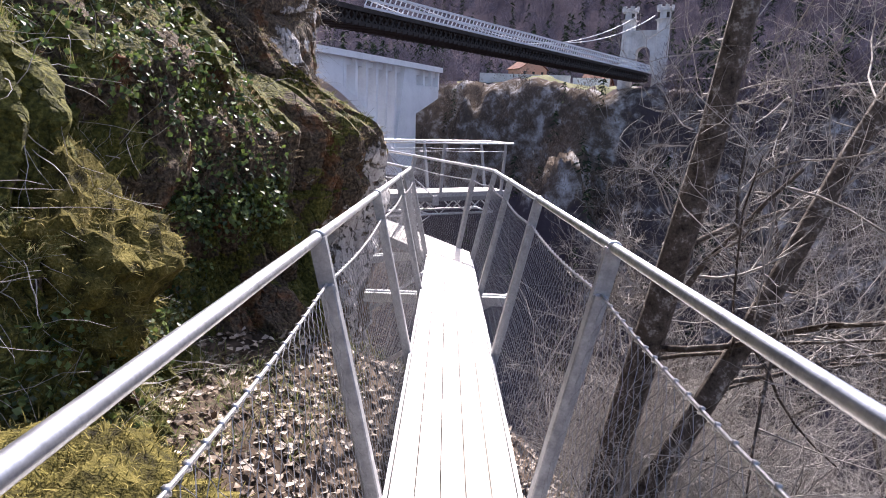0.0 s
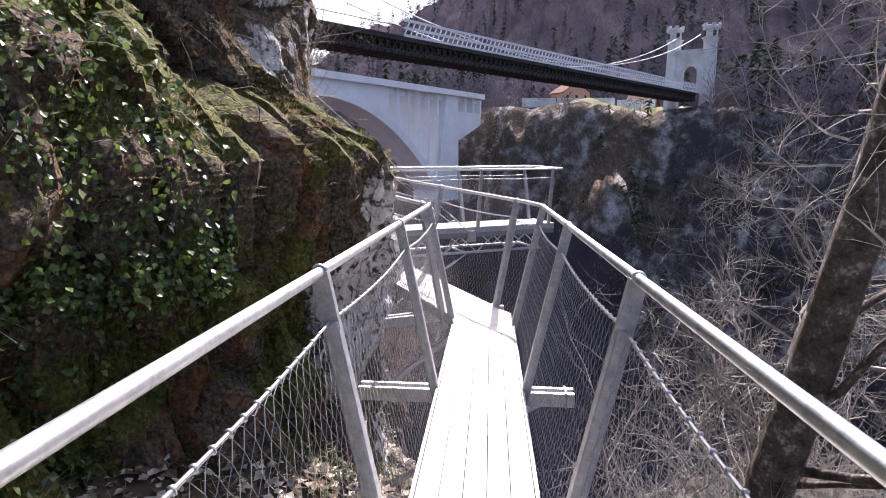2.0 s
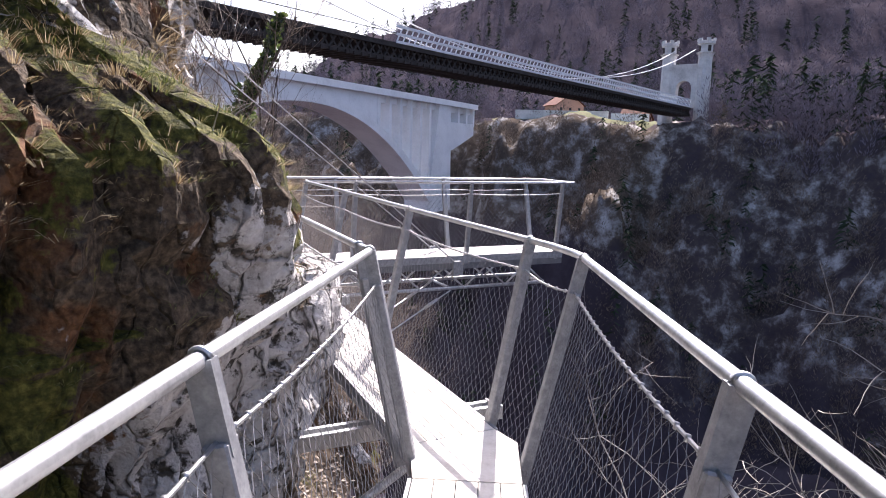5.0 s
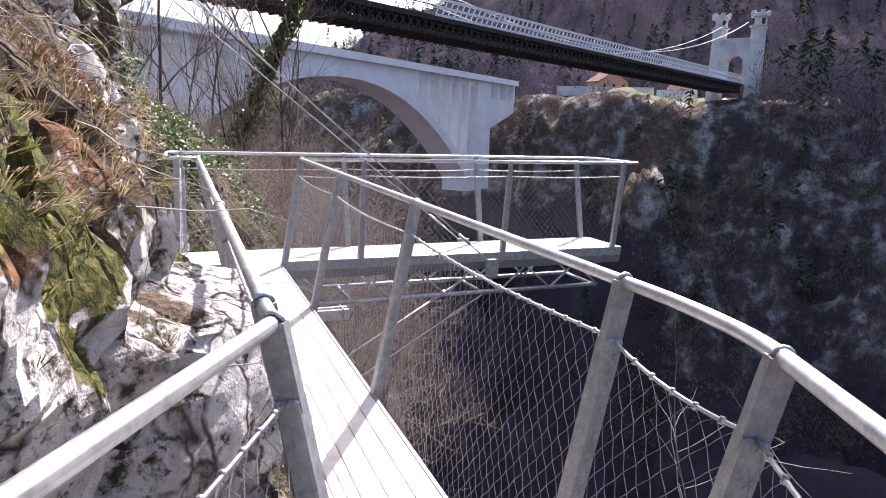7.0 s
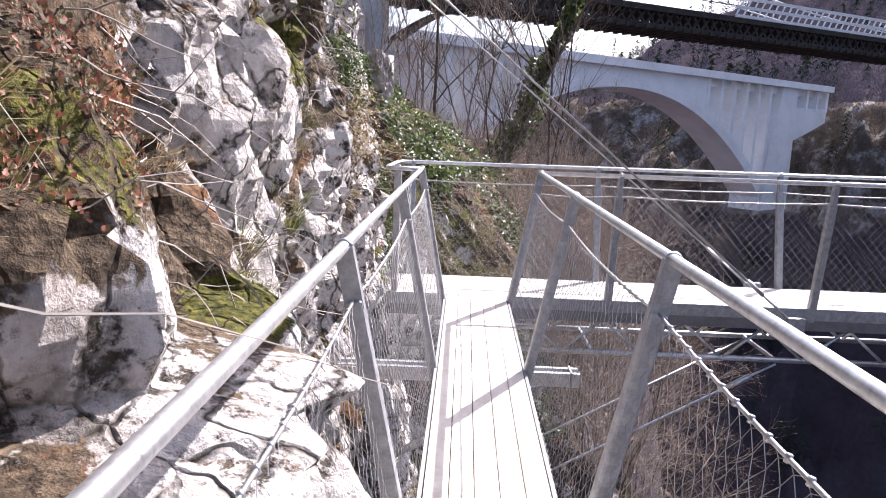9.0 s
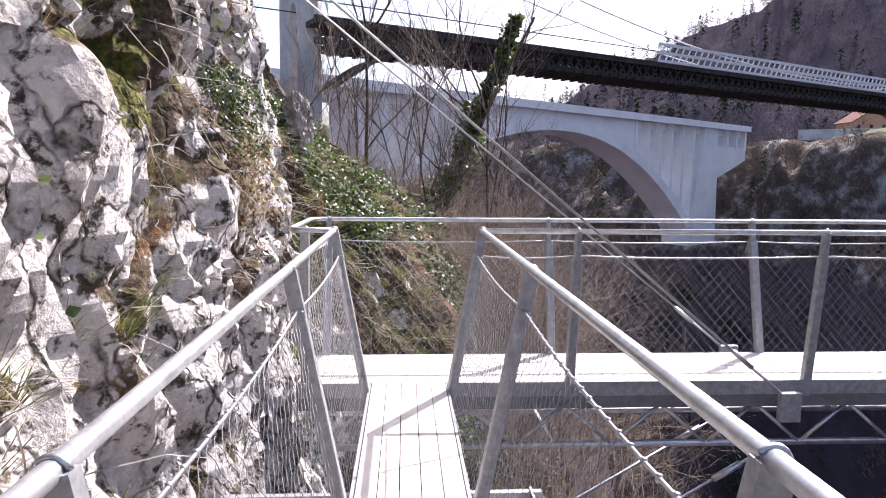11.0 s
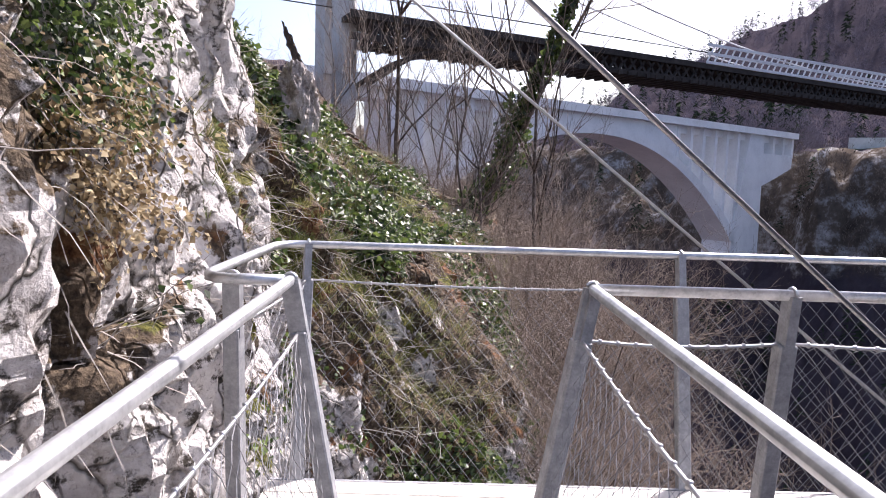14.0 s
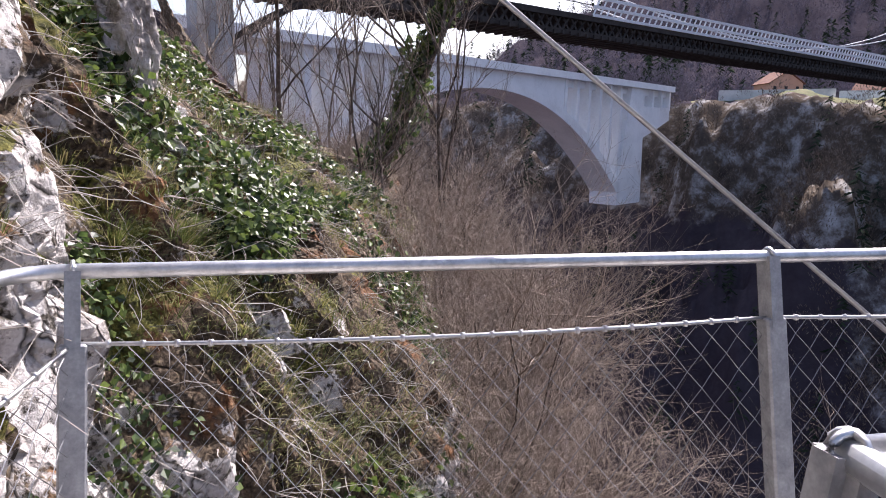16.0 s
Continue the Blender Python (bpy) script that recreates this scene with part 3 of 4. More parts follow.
zs = [-5.5 + i * 0.15 for i in range(17)] + [-2.95 + i * 0.055 for i in range(140)] + [4.75 + i * 0.16 for i in range(46)] + [0.835 + i * 0.011 for i in range(14)]
zs.sort()
verts, cracks = [], []
for i, p in enumerate(stations):
    t = (stations[min(i + 4, len(stations) - 1)] - stations[max(i - 4, 0)]).normalized()
    nrm = Vector((t.y, -t.x))
    lean = lerp_table(LEAN, p.y)
    nose = math.exp(-((p.y - 8.5) / 1.0) ** 2)
    hollow = math.exp(-((p.y - 5.9) / 1.0) ** 2)
    ledge = math.exp(-((p.y - 10.4) / 0.75) ** 2)
    for z in zs:
        off, crack, crack2 = cliff_shape(Vector((p.x, p.y, z)), p.y < 9)
        cracks.append(max(crack, 0.6 * crack2))
        off -= lean * (z - 1.2)
        off -= nose * 0.5 * smooth_step(1.1, 0.1, z)                      # the nose overhangs
        off -= math.exp(-((p.y - 8.5) / 1.5) ** 4) * 1.05 * min(2.6, max(0.0, z - 1.55))  # and falls back above
        off -= smooth_step(7.3, 6.0, p.y) * 0.95 * min(2.6, max(0.0, z - 2.15))          # planted shoulder above the shaded face
        off -= 0.35 * hollow * math.exp(-((z - 0.4) / 0.9) ** 2)
        off += 0.45 * math.exp(-((p.y - 4.6) / 0.7) ** 2) * smooth_step(1.15, 0.6, z)   # mossy boulder
        off += 0.5 * ledge * smooth_step(0.98, 0.84, z) - 0.25 * ledge * smooth_step(0.4, -0.6, z)
        q = p + nrm * off
        verts.append((q.x, q.y, z if z < 0.5 else 0.5 + (z - 0.5) * (lerp_table(TOP, p.y) - 0.5) / 11.5))
w = len(zs)
faces = [(i * w + j, (i + 1) * w + j, (i + 1) * w + j + 1, i * w + j + 1) for i in range(len(stations) - 1) for j in range(w - 1)]
me = bpy.data.meshes.new("cliff")
me.from_pydata(verts, [], faces)
me.materials.append(ROCK)
# earth share by y; up to 8.6 raised to paint the overhang's shade
COVER_SHADE = [(-8, 0.5), (4.5, 0.6), (6.6, 0.62), (7.4, 0.6), (8.1, 0.5), (8.6, 0.25), (9.0, -0.1), (9.5, -0.12), (10.6, 0.02), (11.5, 0.0), (13, -0.2), (15.8, -0.3), (16.8, 0.12), (19, 0.25), (30, 0.4)]
me.update()
cover_shade, greens = [], []
for v, crack in zip(me.vertices, cracks):
    c, nz = v.co, v.normal.z
    # the crack term adds earth, and with it the crevices' shade as colour
    m = 0.66 * noise.fractal(c * 0.8, 0.9, 2.0, 4) + lerp_table(COVER_SHADE, c.y) + 0.35 * (nz - 0.1) + 0.42 * smooth_step(2.3, 3.6, c.z) * smooth_step(11.8, 10.4, c.y) + 0.16 * smooth_step(2.4, 4.0, c.z) + 0.36 * crack + 0.3 * math.exp(-((c.y - 8.2) / 1.2) ** 4) * smooth_step(1.5, 1.75, c.z)
    m -= 0.1 * math.exp(-((c.y - 8.6) / 0.9) ** 4) * smooth_step(1.6, 1.4, c.z) + 0.3 * math.exp(-((c.y - 10.4) / 0.9) ** 2) * smooth_step(1.3, 1.0, c.z)
    g = noise.fractal(c * 0.9 + Vector((9, 2, 4)), 0.9, 2.0, 4) + 0.5 * nz - (0.3 if c.y > 9.4 else 0.0) - (0.15 if c.y > 16.5 else 0.0) + min(0.2, m) - 0.1
    g += 0.5 * math.exp(-((c.y - 4.6) / 0.9) ** 2)
    cover_shade.append(m)
    greens.append(g)
for nm, vals in (("cover_shade", cover_shade), ("green", greens)):
    me.attributes.new(nm, "FLOAT", "POINT").data.foreach_set("value", vals)
cliff_faces = [(f.center.copy(), f.normal.copy(), cover_shade[f.vertices[0]] > 0.1 or greens[f.vertices[0]] > 0.3) for f in me.polygons]
tagged(new("cliff", me), "pale fissured limestone cliff with moss and dry plants", "cliff", "", "structure")

# ---- suspension bridge ----
S1, S2 = Vector((-42.0, 67.7, 17.0)), Vector((61.2, 220.5, 17.0))
SD = (S2 - S1).normalized()
SN = Vector((SD.y, -SD.x, 0))
bridge = thing("suspension_bridge", "old suspension footbridge with dark deck and white lattice parapet", "bridge")
bm = bmesh.new()
L = (S2 - S1).length
for s in (-2.6, 2.6):
    bar(bm, S1 + SN * s - SD * 2 + Vector((0, 0, -2.4)), S2 + SN * s + Vector((0, 0, -2.4)), 0.5, 0.6)
    bar(bm, S1 + SN * s - SD * 2 + Vector((0, 0, -0.3)), S2 + SN * s + Vector((0, 0, -0.3)), 0.5, 0.6)
bar(bm, S1 - SD * 2 + Vector((0, 0, -0.5)), S2 + Vector((0, 0, -0.5)), 6.2, 0.5)
k = 0.0
while k < L:
    c = S1 + SD * k + Vector((0, 0, -1.4))
    for s in (-2.6, 2.6):
        bar(bm, c + SN * s + Vector((0, 0, -1.0)), c + SN * s + SD * 1.5 + Vector((0, 0, 1.0)), 0.3, 0.3)
        bar(bm, c + SN * s + Vector((0, 0, 1.0)), c + SN * s + SD * 1.5 + Vector((0, 0, -1.0)), 0.3, 0.3)
    bar(bm, c - SN * 3.1 + Vector((0, 0, -1.2)), c + SN * 3.1 + Vector((0, 0, -1.2)), 0.4, 0.5)
    k += 1.5
part("deck_truss", bm, TIMBER, bridge, "dark timber and iron deck truss")
for s in (-3.0, 3.0):
    bm = bmesh.new()
    tall = 1.0 if s > 0 else 0.45
    for z in (0.1, 1.2 * tall, 2.3 * tall):
        bar(bm, S1 + SD * 46 + SN * s + Vector((0, 0, z)), S2 + SN * s + Vector((0, 0, z)), 0.2, 0.36)
    k = 46.0
    while k < L - 1:
        c = S1 + SD * k + SN * s
        bar(bm, c, c + Vector((0, 0, 2.4 * tall)), 0.3, 0.2)
        bar(bm, c + SD * 0.65 + Vector((0, 0, 0.1)), c + SD * 0.65 + Vector((0, 0, 2.3 * tall)), 0.22, 0.12)
        bar(bm, c + Vector((0, 0, 0.1)), c + SD * 1.3 + Vector((0, 0, 2.3 * tall)), 0.2, 0.12)
        k += 1.3
    part("parapet", bm, WHITE, bridge, "white lattice parapet")
    bm = bmesh.new()
    bar(bm, S1 - SD * 16 + SN * s + Vector((0, 0, 1.3)), S1 + SD * 46 + SN * s + Vector((0, 0, 1.3)), 0.1, 0.1)
    k = 0.0
    while k < 46:
        c = S1 + SD * k + SN * s
        bar(bm, c, c + Vector((0, 0, 1.3)), 0.1, 0.1)
        k += 3.0
    part("handrail", bm, TIMBER, bridge)
    bm = bmesh.new()
    mid = 0.47
    line = []
    for i in range(41):
        q = i / 40
        line.append(S1.lerp(S2, q) + SN * s + Vector((0, 0, 0.6 + 17 * ((q - mid) / (1 - mid)) ** 2)))
    tube(bm, line, 0.1, 6)
    part("main_cable", bm, WHITE, bridge)
    for i in range(2, 39):
        bm = bmesh.new()
        p = line[i]
        bar(bm, p, Vector((p.x, p.y, 17)), 0.09, 0.09)
        part("hanger", bm, WHITE, bridge)


def gate_tower(base, turn):
    """A crenellated gate of two turrets joined by a wall with an arched way."""
    root = thing("bridge_tower", "grey stone bridge gate with two crenellated turrets", "tower", "bridge towers")
    for s in (-1, 1):
        bm = bmesh.new()
        tube(bm, [(s * 5.6, 0, -12), (s * 5.6, 0, 0), (s * 5.6, 0, 15.5)], 2.5, 12, 2.1)
        turret = part("turret", bm, STONE, root)
        bm = bmesh.new()
        tube(bm, [(s * 5.6, 0, 15.4), (s * 5.6, 0, 16.4), (s * 5.6, 0, 16.4), (s * 5.6, 0, 16.6)], 2.2, 12, 2.9)
        part("cornice", bm, STONE, turret)
        bm = bmesh.new()
        tube(bm, [(s * 5.6, 0, 16.5), (s * 5.6, 0, 19.2)], 2.05, 12)
        part("lantern", bm, STONE, turret)
        # dark plates on the solid lantern stand for shade inside its openings
        for k in range(4):
            a = k * math.pi / 2 + 0.78
            bm = bmesh.new()
            c = Vector((s * 5.6 + 2.03 * math.cos(a), 2.03 * math.sin(a), 17))
            bar(bm, c, c + Vector((0, 0, 1.7)), 1.0, 0.12, (-math.sin(a), math.cos(a), 0))
            part("opening_shade", bm, TIMBER, turret)
        bm = bmesh.new()
        tube(bm, [(s * 5.6, 0, 19.2), (s * 5.6, 0, 20.0)], 2.7, 12)
        part("top_slab", bm, STONE, turret)
        for k in range(6):
            a = k * math.pi / 3
            bm = bmesh.new()
            c = Vector((s * 5.6 + 2.4 * math.cos(a), 2.4 * math.sin(a), 20))
            bar(bm, c, c + Vector((0, 0, 0.9)), 1.1, 0.6, (-math.sin(a), math.cos(a), 0))
            part("merlon", bm, STONE, turret)
    bm = bmesh.new()
    way = [(-2.4 * math.cos(k * math.pi / 10), 6.0 + 2.4 * math.sin(k * math.pi / 10)) for k in range(11)]
    lows = [(-3.9, 0.0), (-2.4, 0.0)] + way + [(2.4, 0.0), (3.9, 0.0)]
    cols = [[bm.verts.new((x, y, z)) for y in (-1.3, 1.3) for z in (low, 13.0)] for x, low in lows]
    for p, q in zip(cols, cols[1:]):
        for a, b in ((0, 1), (1, 3), (3, 2), (2, 0)):
            if (p[a].co - q[a].co).length > 1e-6 or (p[b].co - q[b].co).length > 1e-6:
                bm.faces.new((p[a], p[b], q[b], q[a]))
    for c in (cols[0], cols[-1]):
        bm.faces.new((c[0], c[1], c[3], c[2]))
    bmesh.ops.remove_doubles(bm, verts=bm.verts, dist=1e-4)
    bmesh.ops.recalc_face_normals(bm, faces=bm.faces)
    part("gate_wall", bm, STONE, root)
    bm = bmesh.new()
    bar(bm, (-4.0, 0, 13.1), (4.0, 0, 13.1), 3.2, 0.5)
    part("coping", bm, STONE, root)
    root.matrix_basis = Matrix.Translation(base) @ Matrix.Rotation(turn, 4, "Z")
    return root


face = math.atan2(SD.y, SD.x) - math.pi / 2
gate_tower(S2 + SD * 2 + Vector((0, 0, 0)), face)
gate_tower(Vector((-43.6, 67.2, 12.0)) - SN * 3.1, face).scale = (0.55, 0.55, 0.9)
bm = bmesh.new()
for s in (-2.4, 2.4):
    tube(bm, [S1 + SN * s + SD * (9.0 * k / 8) + Vector((0, 0, -2.6 - 4.2 * (1 - math.sin(math.pi / 2 * k / 8)))) for k in range(9)], 0.28, 6)
part("knee_brace", bm, TIMBER, bridge, "dark curved brace under deck end")

# ---- concrete arch bridge ----
A0 = Vector((-43.3, 160.0, 0))
AD = Vector((0.404, 0.915, 0)).normalized()
AN = Vector((AD.y, -AD.x, 0))
arch = thing("arch_bridge", "white concrete arch road bridge over the gorge", "bridge")
TOPZ, CROWN, HALF, RISE, SC = 16.9, 11.6, 60.0, 27.0, -4.0


def intrados(s):
    return CROWN - RISE * (abs(s - SC) / HALF) ** 2.1


def slab(bm, outline, w, off=0.0):
    """A convex outline of (s, z), extruded across the bridge."""
    rings = [[bm.verts.new(A0 + AD * s + AN * (off + e) + Vector((0, 0, z))) for s, z in outline] for e in (-w / 2, w / 2)]
    k = len(outline)
    for j in range(k):
        bm.faces.new((rings[0][j], rings[0][(j + 1) % k], rings[1][(j + 1) % k], rings[1][j]))
    for r in rings:
        bm.faces.new(r)
    bmesh.ops.recalc_face_normals(bm, faces=bm.faces)


def strip(bm, lows, highs, w):
    """A wall between a lower and an upper line of (s, z), extruded across the bridge."""
    cols = [[bm.verts.new(A0 + AD * s + AN * e + Vector((0, 0, z))) for e in (-w / 2, w / 2) for s, z in (a, b)] for a, b in zip(lows, highs)]
    for p, q in zip(cols, cols[1:]):
        for a, b in ((0, 1), (1, 3), (3, 2), (2, 0)):
            bm.faces.new((p[a], p[b], q[b], q[a]))
    for c in (cols[0], cols[-1]):
        bm.faces.new((c[0], c[1], c[3], c[2]))
    bmesh.ops.recalc_face_normals(bm, faces=bm.faces)


bm = bmesh.new()
ss = [SC + HALF * k / 24 for k in range(-24, 25)]
strip(bm, [(s, intrados(s)) for s in ss], [(s, intrados(s) + 2.0 + 1.6 * (abs(s - SC) / HALF) ** 2) for s in ss], 8.8)
part("arch_ring", bm, CONCRETE, arch)
for lo, hi, z0 in ((60.8, 68.6, -18.0),):
    bm = bmesh.new()
    strip(bm, [(lo - 6.0, z0), (lo, z0), (hi, z0), (hi + 1.0, z0)], [(lo - 6.0, z0 + 6), (lo, TOPZ - 1.0), (hi, TOPZ - 1.0), (hi + 1.0, z0 + 4)], 8.8)
    part("pier", bm, CONCRETE, arch)
bm = bmesh.new()
slab(bm, [(68.0, TOPZ - 16), (78, TOPZ - 13), (87, TOPZ - 10), (87, TOPZ - 6.2), (68.0, TOPZ - 6.2)], 8.2)
part("abutment_wall", bm, CONCRETE, arch)
for s in [-34.4 - k * 5.75 for k in range(5)] + [26.4 + k * 5.75 for k in range(6)] + [75.0, 81.0, 86.6]:
    bm = bmesh.new()
    slab(bm, [(s - 0.6, intrados(s) + 1.5 if s < 60 else TOPZ - 7), (s + 0.6, intrados(s) + 1.5 if s < 60 else TOPZ - 7), (s + 0.6, TOPZ - 1.1), (s - 0.6, TOPZ - 1.1)], 8.4)
    part("column", bm, CONCRETE, arch)
bm = bmesh.new()
mid = [s for s in ss if -31 <= s <= 23.5] + [25.8]
strip(bm, [(s, intrados(s) + 1.9) for s in mid], [(s, TOPZ - 1.2) for s in mid], 8.0)
part("crown_wall", bm, CONCRETE, arch)
bm = bmesh.new()
slab(bm, [(-90, TOPZ - 1.2), (88, TOPZ - 1.2), (88, TOPZ - 0.6), (-90, TOPZ - 0.6)], 10.4)
part("deck_slab", bm, CONCRETE, arch)
bm = bmesh.new()
slab(bm, [(-90, TOPZ - 3.0), (88, TOPZ - 3.0), (88, TOPZ - 1.2), (-90, TOPZ - 1.2)], 6.0)
part("deck_beam", bm, CONCRETE, arch)
for e in (-5.0, 5.0):
    bm = bmesh.new()
    slab(bm, [(-90, TOPZ - 0.6), (88, TOPZ - 0.6), (88, TOPZ + 0.5), (-90, TOPZ + 0.5)], 0.35, e)
    part("parapet", bm, CONCRETE, arch)

# ---- plants: helpers ----
rnd = random.Random(7)


def cloud(name, label, category, verts, faces, mat):
    me = bpy.data.meshes.new(name)
    me.from_pydata(verts, [], faces)
    me.materials.append(mat)
    return tagged(new(name, me), label, category, "", "stuff")


def leaf(verts, faces, c, way, nrm, size, fold=0.35):
    """A folded leaf: base, two sides and tip."""
    side = way.cross(nrm).normalized()
    k = len(verts)
    tip = c + way * size
    mid = c + way * size * 0.45
    verts += [c[:], (mid + side * size * 0.42 + nrm * size * fold * 0.4)[:], tip[:], (mid - side * size * 0.42 + nrm * size * fold * 0.4)[:]]
    faces += [(k, k + 1, k + 2), (k, k + 2, k + 3)]


def blade(verts, faces, c, way, bend, length, width):
    side = way.cross(bend)
    side = side.normalized() * width / 2 if side.length > 1e-4 else Vector((width / 2, 0, 0))
    m = c + way * length * 0.55 + bend * length * 0.12
    t = c + way * length * 0.85 + bend * length * 0.5
    k = len(verts)
    verts += [(c - side)[:], (c + side)[:], (m + side * 0.7)[:], (m - side * 0.7)[:], t[:]]
    faces += [(k, k + 1, k + 2, k + 3), (k + 3, k + 2, k + 4)]


def rand_dir():
    while True:
        v = Vector((rnd.uniform(-1, 1), rnd.uniform(-1, 1), rnd.uniform(-1, 1)))
        if 0.1 < v.length < 1:
            return v.normalized()


def limb(verts, faces, pts, r0, r1, sides):
    k0, n = len(verts), len(pts)
    for i, p in enumerate(pts):
        d = (pts[min(i + 1, n - 1)] - pts[max(i - 1, 0)]).normalized()
        a = d.cross(Vector((0.3, 0.2, 1.0)) if abs(d.z) < 0.9 else Vector((1, 0, 0))).normalized()
        b = d.cross(a)
        r = r0 + (r1 - r0) * i / (n - 1)
        for j in range(sides):
            t = 6.28318 * j / sides
            verts.append((p + (a * math.cos(t) + b * math.sin(t)) * r)[:])
    for i in range(n - 1):
        for j in range(sides):
            faces.append((k0 + i * sides + j, k0 + i * sides + (j + 1) % sides, k0 + (i + 1) * sides + (j + 1) % sides, k0 + (i + 1) * sides + j))


def grow(wood, twig, p, way, length, r, depth, spread=0.8, rise=0.15, kids=(4, 6)):
    """A branch with jitter and its side branches; thin ones go to the twig lists."""
    n = 5 if depth > 1 else 4
    pts, d = [p.copy()], way.copy()
    for i in range(n):
        d = (d + rand_dir() * (0.05 if r > 0.08 else 0.24) + Vector((0, 0, rise * (0.3 if r < 0.08 else 0.0)))).normalized()
        pts.append(pts[-1] + d * length / n)
    r1 = r * (0.45 if depth else 0.3)
    limb(*(wood if r > 0.016 else twig), pts, r, r1, 7 if r > 0.03 else (4 if r > 0.012 else 3))
    if depth:
        big = r > 0.08 or depth >= 4
        for _ in range(rnd.randint(*kids) * (2 if big else 1)):
            k = rnd.uniform(0.3 if big else 0.25, 1.0)
            i = min(n - 1, int(k * n))
            q = pts[i].lerp(pts[i + 1], k * n - i if k < 1 else 1)
            w = (d * 0.7 + rand_dir() * spread + Vector((0.5 if big else 0, 0, rise))).normalized()
            grow(wood, twig, q, w, length * (rnd.uniform(0.16, 0.3) if big else rnd.uniform(0.42, 0.7)), max(0.0026, r * (rnd.uniform(0.1, 0.19) if big else rnd.uniform(0.38, 0.55))), depth - 1, spread, rise, kids)


def tree(name, label, category, group, base, way, length, r, depth, mat_twig, kids=(4, 6), spread=0.8, rise=0.15, stems=1):
    root = tagged(new(name), label, category, group)
    wood, twig = ([], []), ([], [])
    for s in range(stems):
        w = (Vector(way) + (rand_dir() * 0.55 if stems > 1 else Vector())).normalized()
        if w.z < 0.25:
            w.z = 0.25
        grow(wood, twig, Vector((0, 0, -0.25)) + (rand_dir() * 0.12 if stems > 1 else Vector()), w, length * rnd.uniform(0.75, 1.1), r, depth, spread, rise, kids)
    for nm, (v, f), m in (("trunk", wood, BARK), ("crown", twig, mat_twig)):
        if f:
            me = bpy.data.meshes.new(nm)
            me.from_pydata(v, [], f)
            me.materials.append(m)
            me.shade_smooth()
            new(nm, me).parent = root
    root.location = base
    return root


def at_ground(x, y, z=0.0):
    return Vector((x, y, ground_z(x, y) + z))


# ---- trees beside the first run ----
t1 = tree("bare_tree", "bare tree with dark mottled trunk rising beside the catwalk", "tree", "", (1.29, 8.28, -3.6), (0.115, -0.117, 1.0), 10.5, 0.21, 4, TWIG, (4, 5), 0.85, 0.12)
wood, twig = ([], []), ([], [])
for i in range(30):
    k = rnd.uniform(1.6, 6.6)
    q = Vector((0.115, -0.117, 1.0)).normalized() * k
    w = Vector((rnd.uniform(-0.45, 0.9), rnd.uniform(-0.1, 1.0), rnd.uniform(-0.15, 0.6))).normalized()
    grow(wood, twig, q, w, rnd.uniform(0.8, 1.35), 0.011, 3, 0.85, 0.1, (4, 5))
me = bpy.data.meshes.new("branchwork")
me.from_pydata(twig[0], [], twig[1])
me.materials.append(TWIG)
tagged(new("branchwork", me), "pale curling side branches").parent = t1
t2 = tree("bare_tree", "slim bare tree leaning over the brushy slope", "tree", "", (0.85, 7.1, -3.6), (0.35, -0.02, 1.0), 10.0, 0.14, 4, TWIG, (4, 5), 0.85, 0.12)
side_tree = tree("bare_tree", "small bare tree with pale curling twigs beside the catwalk", "tree", "slope trees", at_ground(4.0, 9.4), (0.06, -0.08, 1), 9.5, 0.05, 4, TWIG, (6, 7), 0.9, 0.1)
for x, y in ((4.4, 6.9), (5.0, 8.6), (4.3, 11.0), (3.7, 5.2), (5.4, 10.4), (4.9, 5.6)):
    s = rnd.uniform(0.85, 1.05)
    c = copy_thing(side_tree, Matrix.Translation(at_ground(x, y)) @ Matrix.Rotation(rnd.uniform(-0.5, 0.5), 4, "Z"))
    c.scale = (s, s, s)
brush = [tree("shrub", "leafless pale-twigged shrub on the steep slope", "shrub", "slope shrubs", at_ground(3.2, 6.0), (0.0, 0.0, 1), 2.6, 0.022, 3, TWIG, (5, 7), 0.95, 0.05, 6),
         tree("shrub", "leafless pale-twigged shrub on the steep slope", "shrub", "slope shrubs", at_ground(2.2, 4.4), (0.1, 0.0, 1), 2.2, 0.018, 3, TWIG, (5, 7), 1.0, 0.05, 6)]
for i in range(95):
    x, y = rnd.uniform(1.8, 5.6), rnd.uniform(2.0, 10.0)
    s = rnd.uniform(0.7, 1.1) * (1.0 + 0.28 * max(0.0, x - 2.4))
    m = Matrix.Translation(at_ground(x, y)) @ Matrix.Rotation(rnd.uniform(0, 6.28), 4, "Z")
    c = copy_thing(rnd.choice(brush), m)
    c.scale = (s, s, s * rnd.uniform(0.9, 1.2))

for x, y, s in ((2.1, 7.9, 1.0), (2.5, 8.6, 1.1), (1.9, 9.0, 0.95), (2.3, 9.6, 1.15), (2.8, 7.4, 1.05), (1.9, 6.9, 0.9), (2.2, 6.0, 0.95), (3.0, 9.2, 1.25), (1.8, 8.3, 0.85)):
    c = copy_thing(rnd.choice(brush), Matrix.Translation(at_ground(x, y)) @ Matrix.Rotation(rnd.uniform(0, 6.28), 4, "Z"))
    c.scale = (s, s, s)

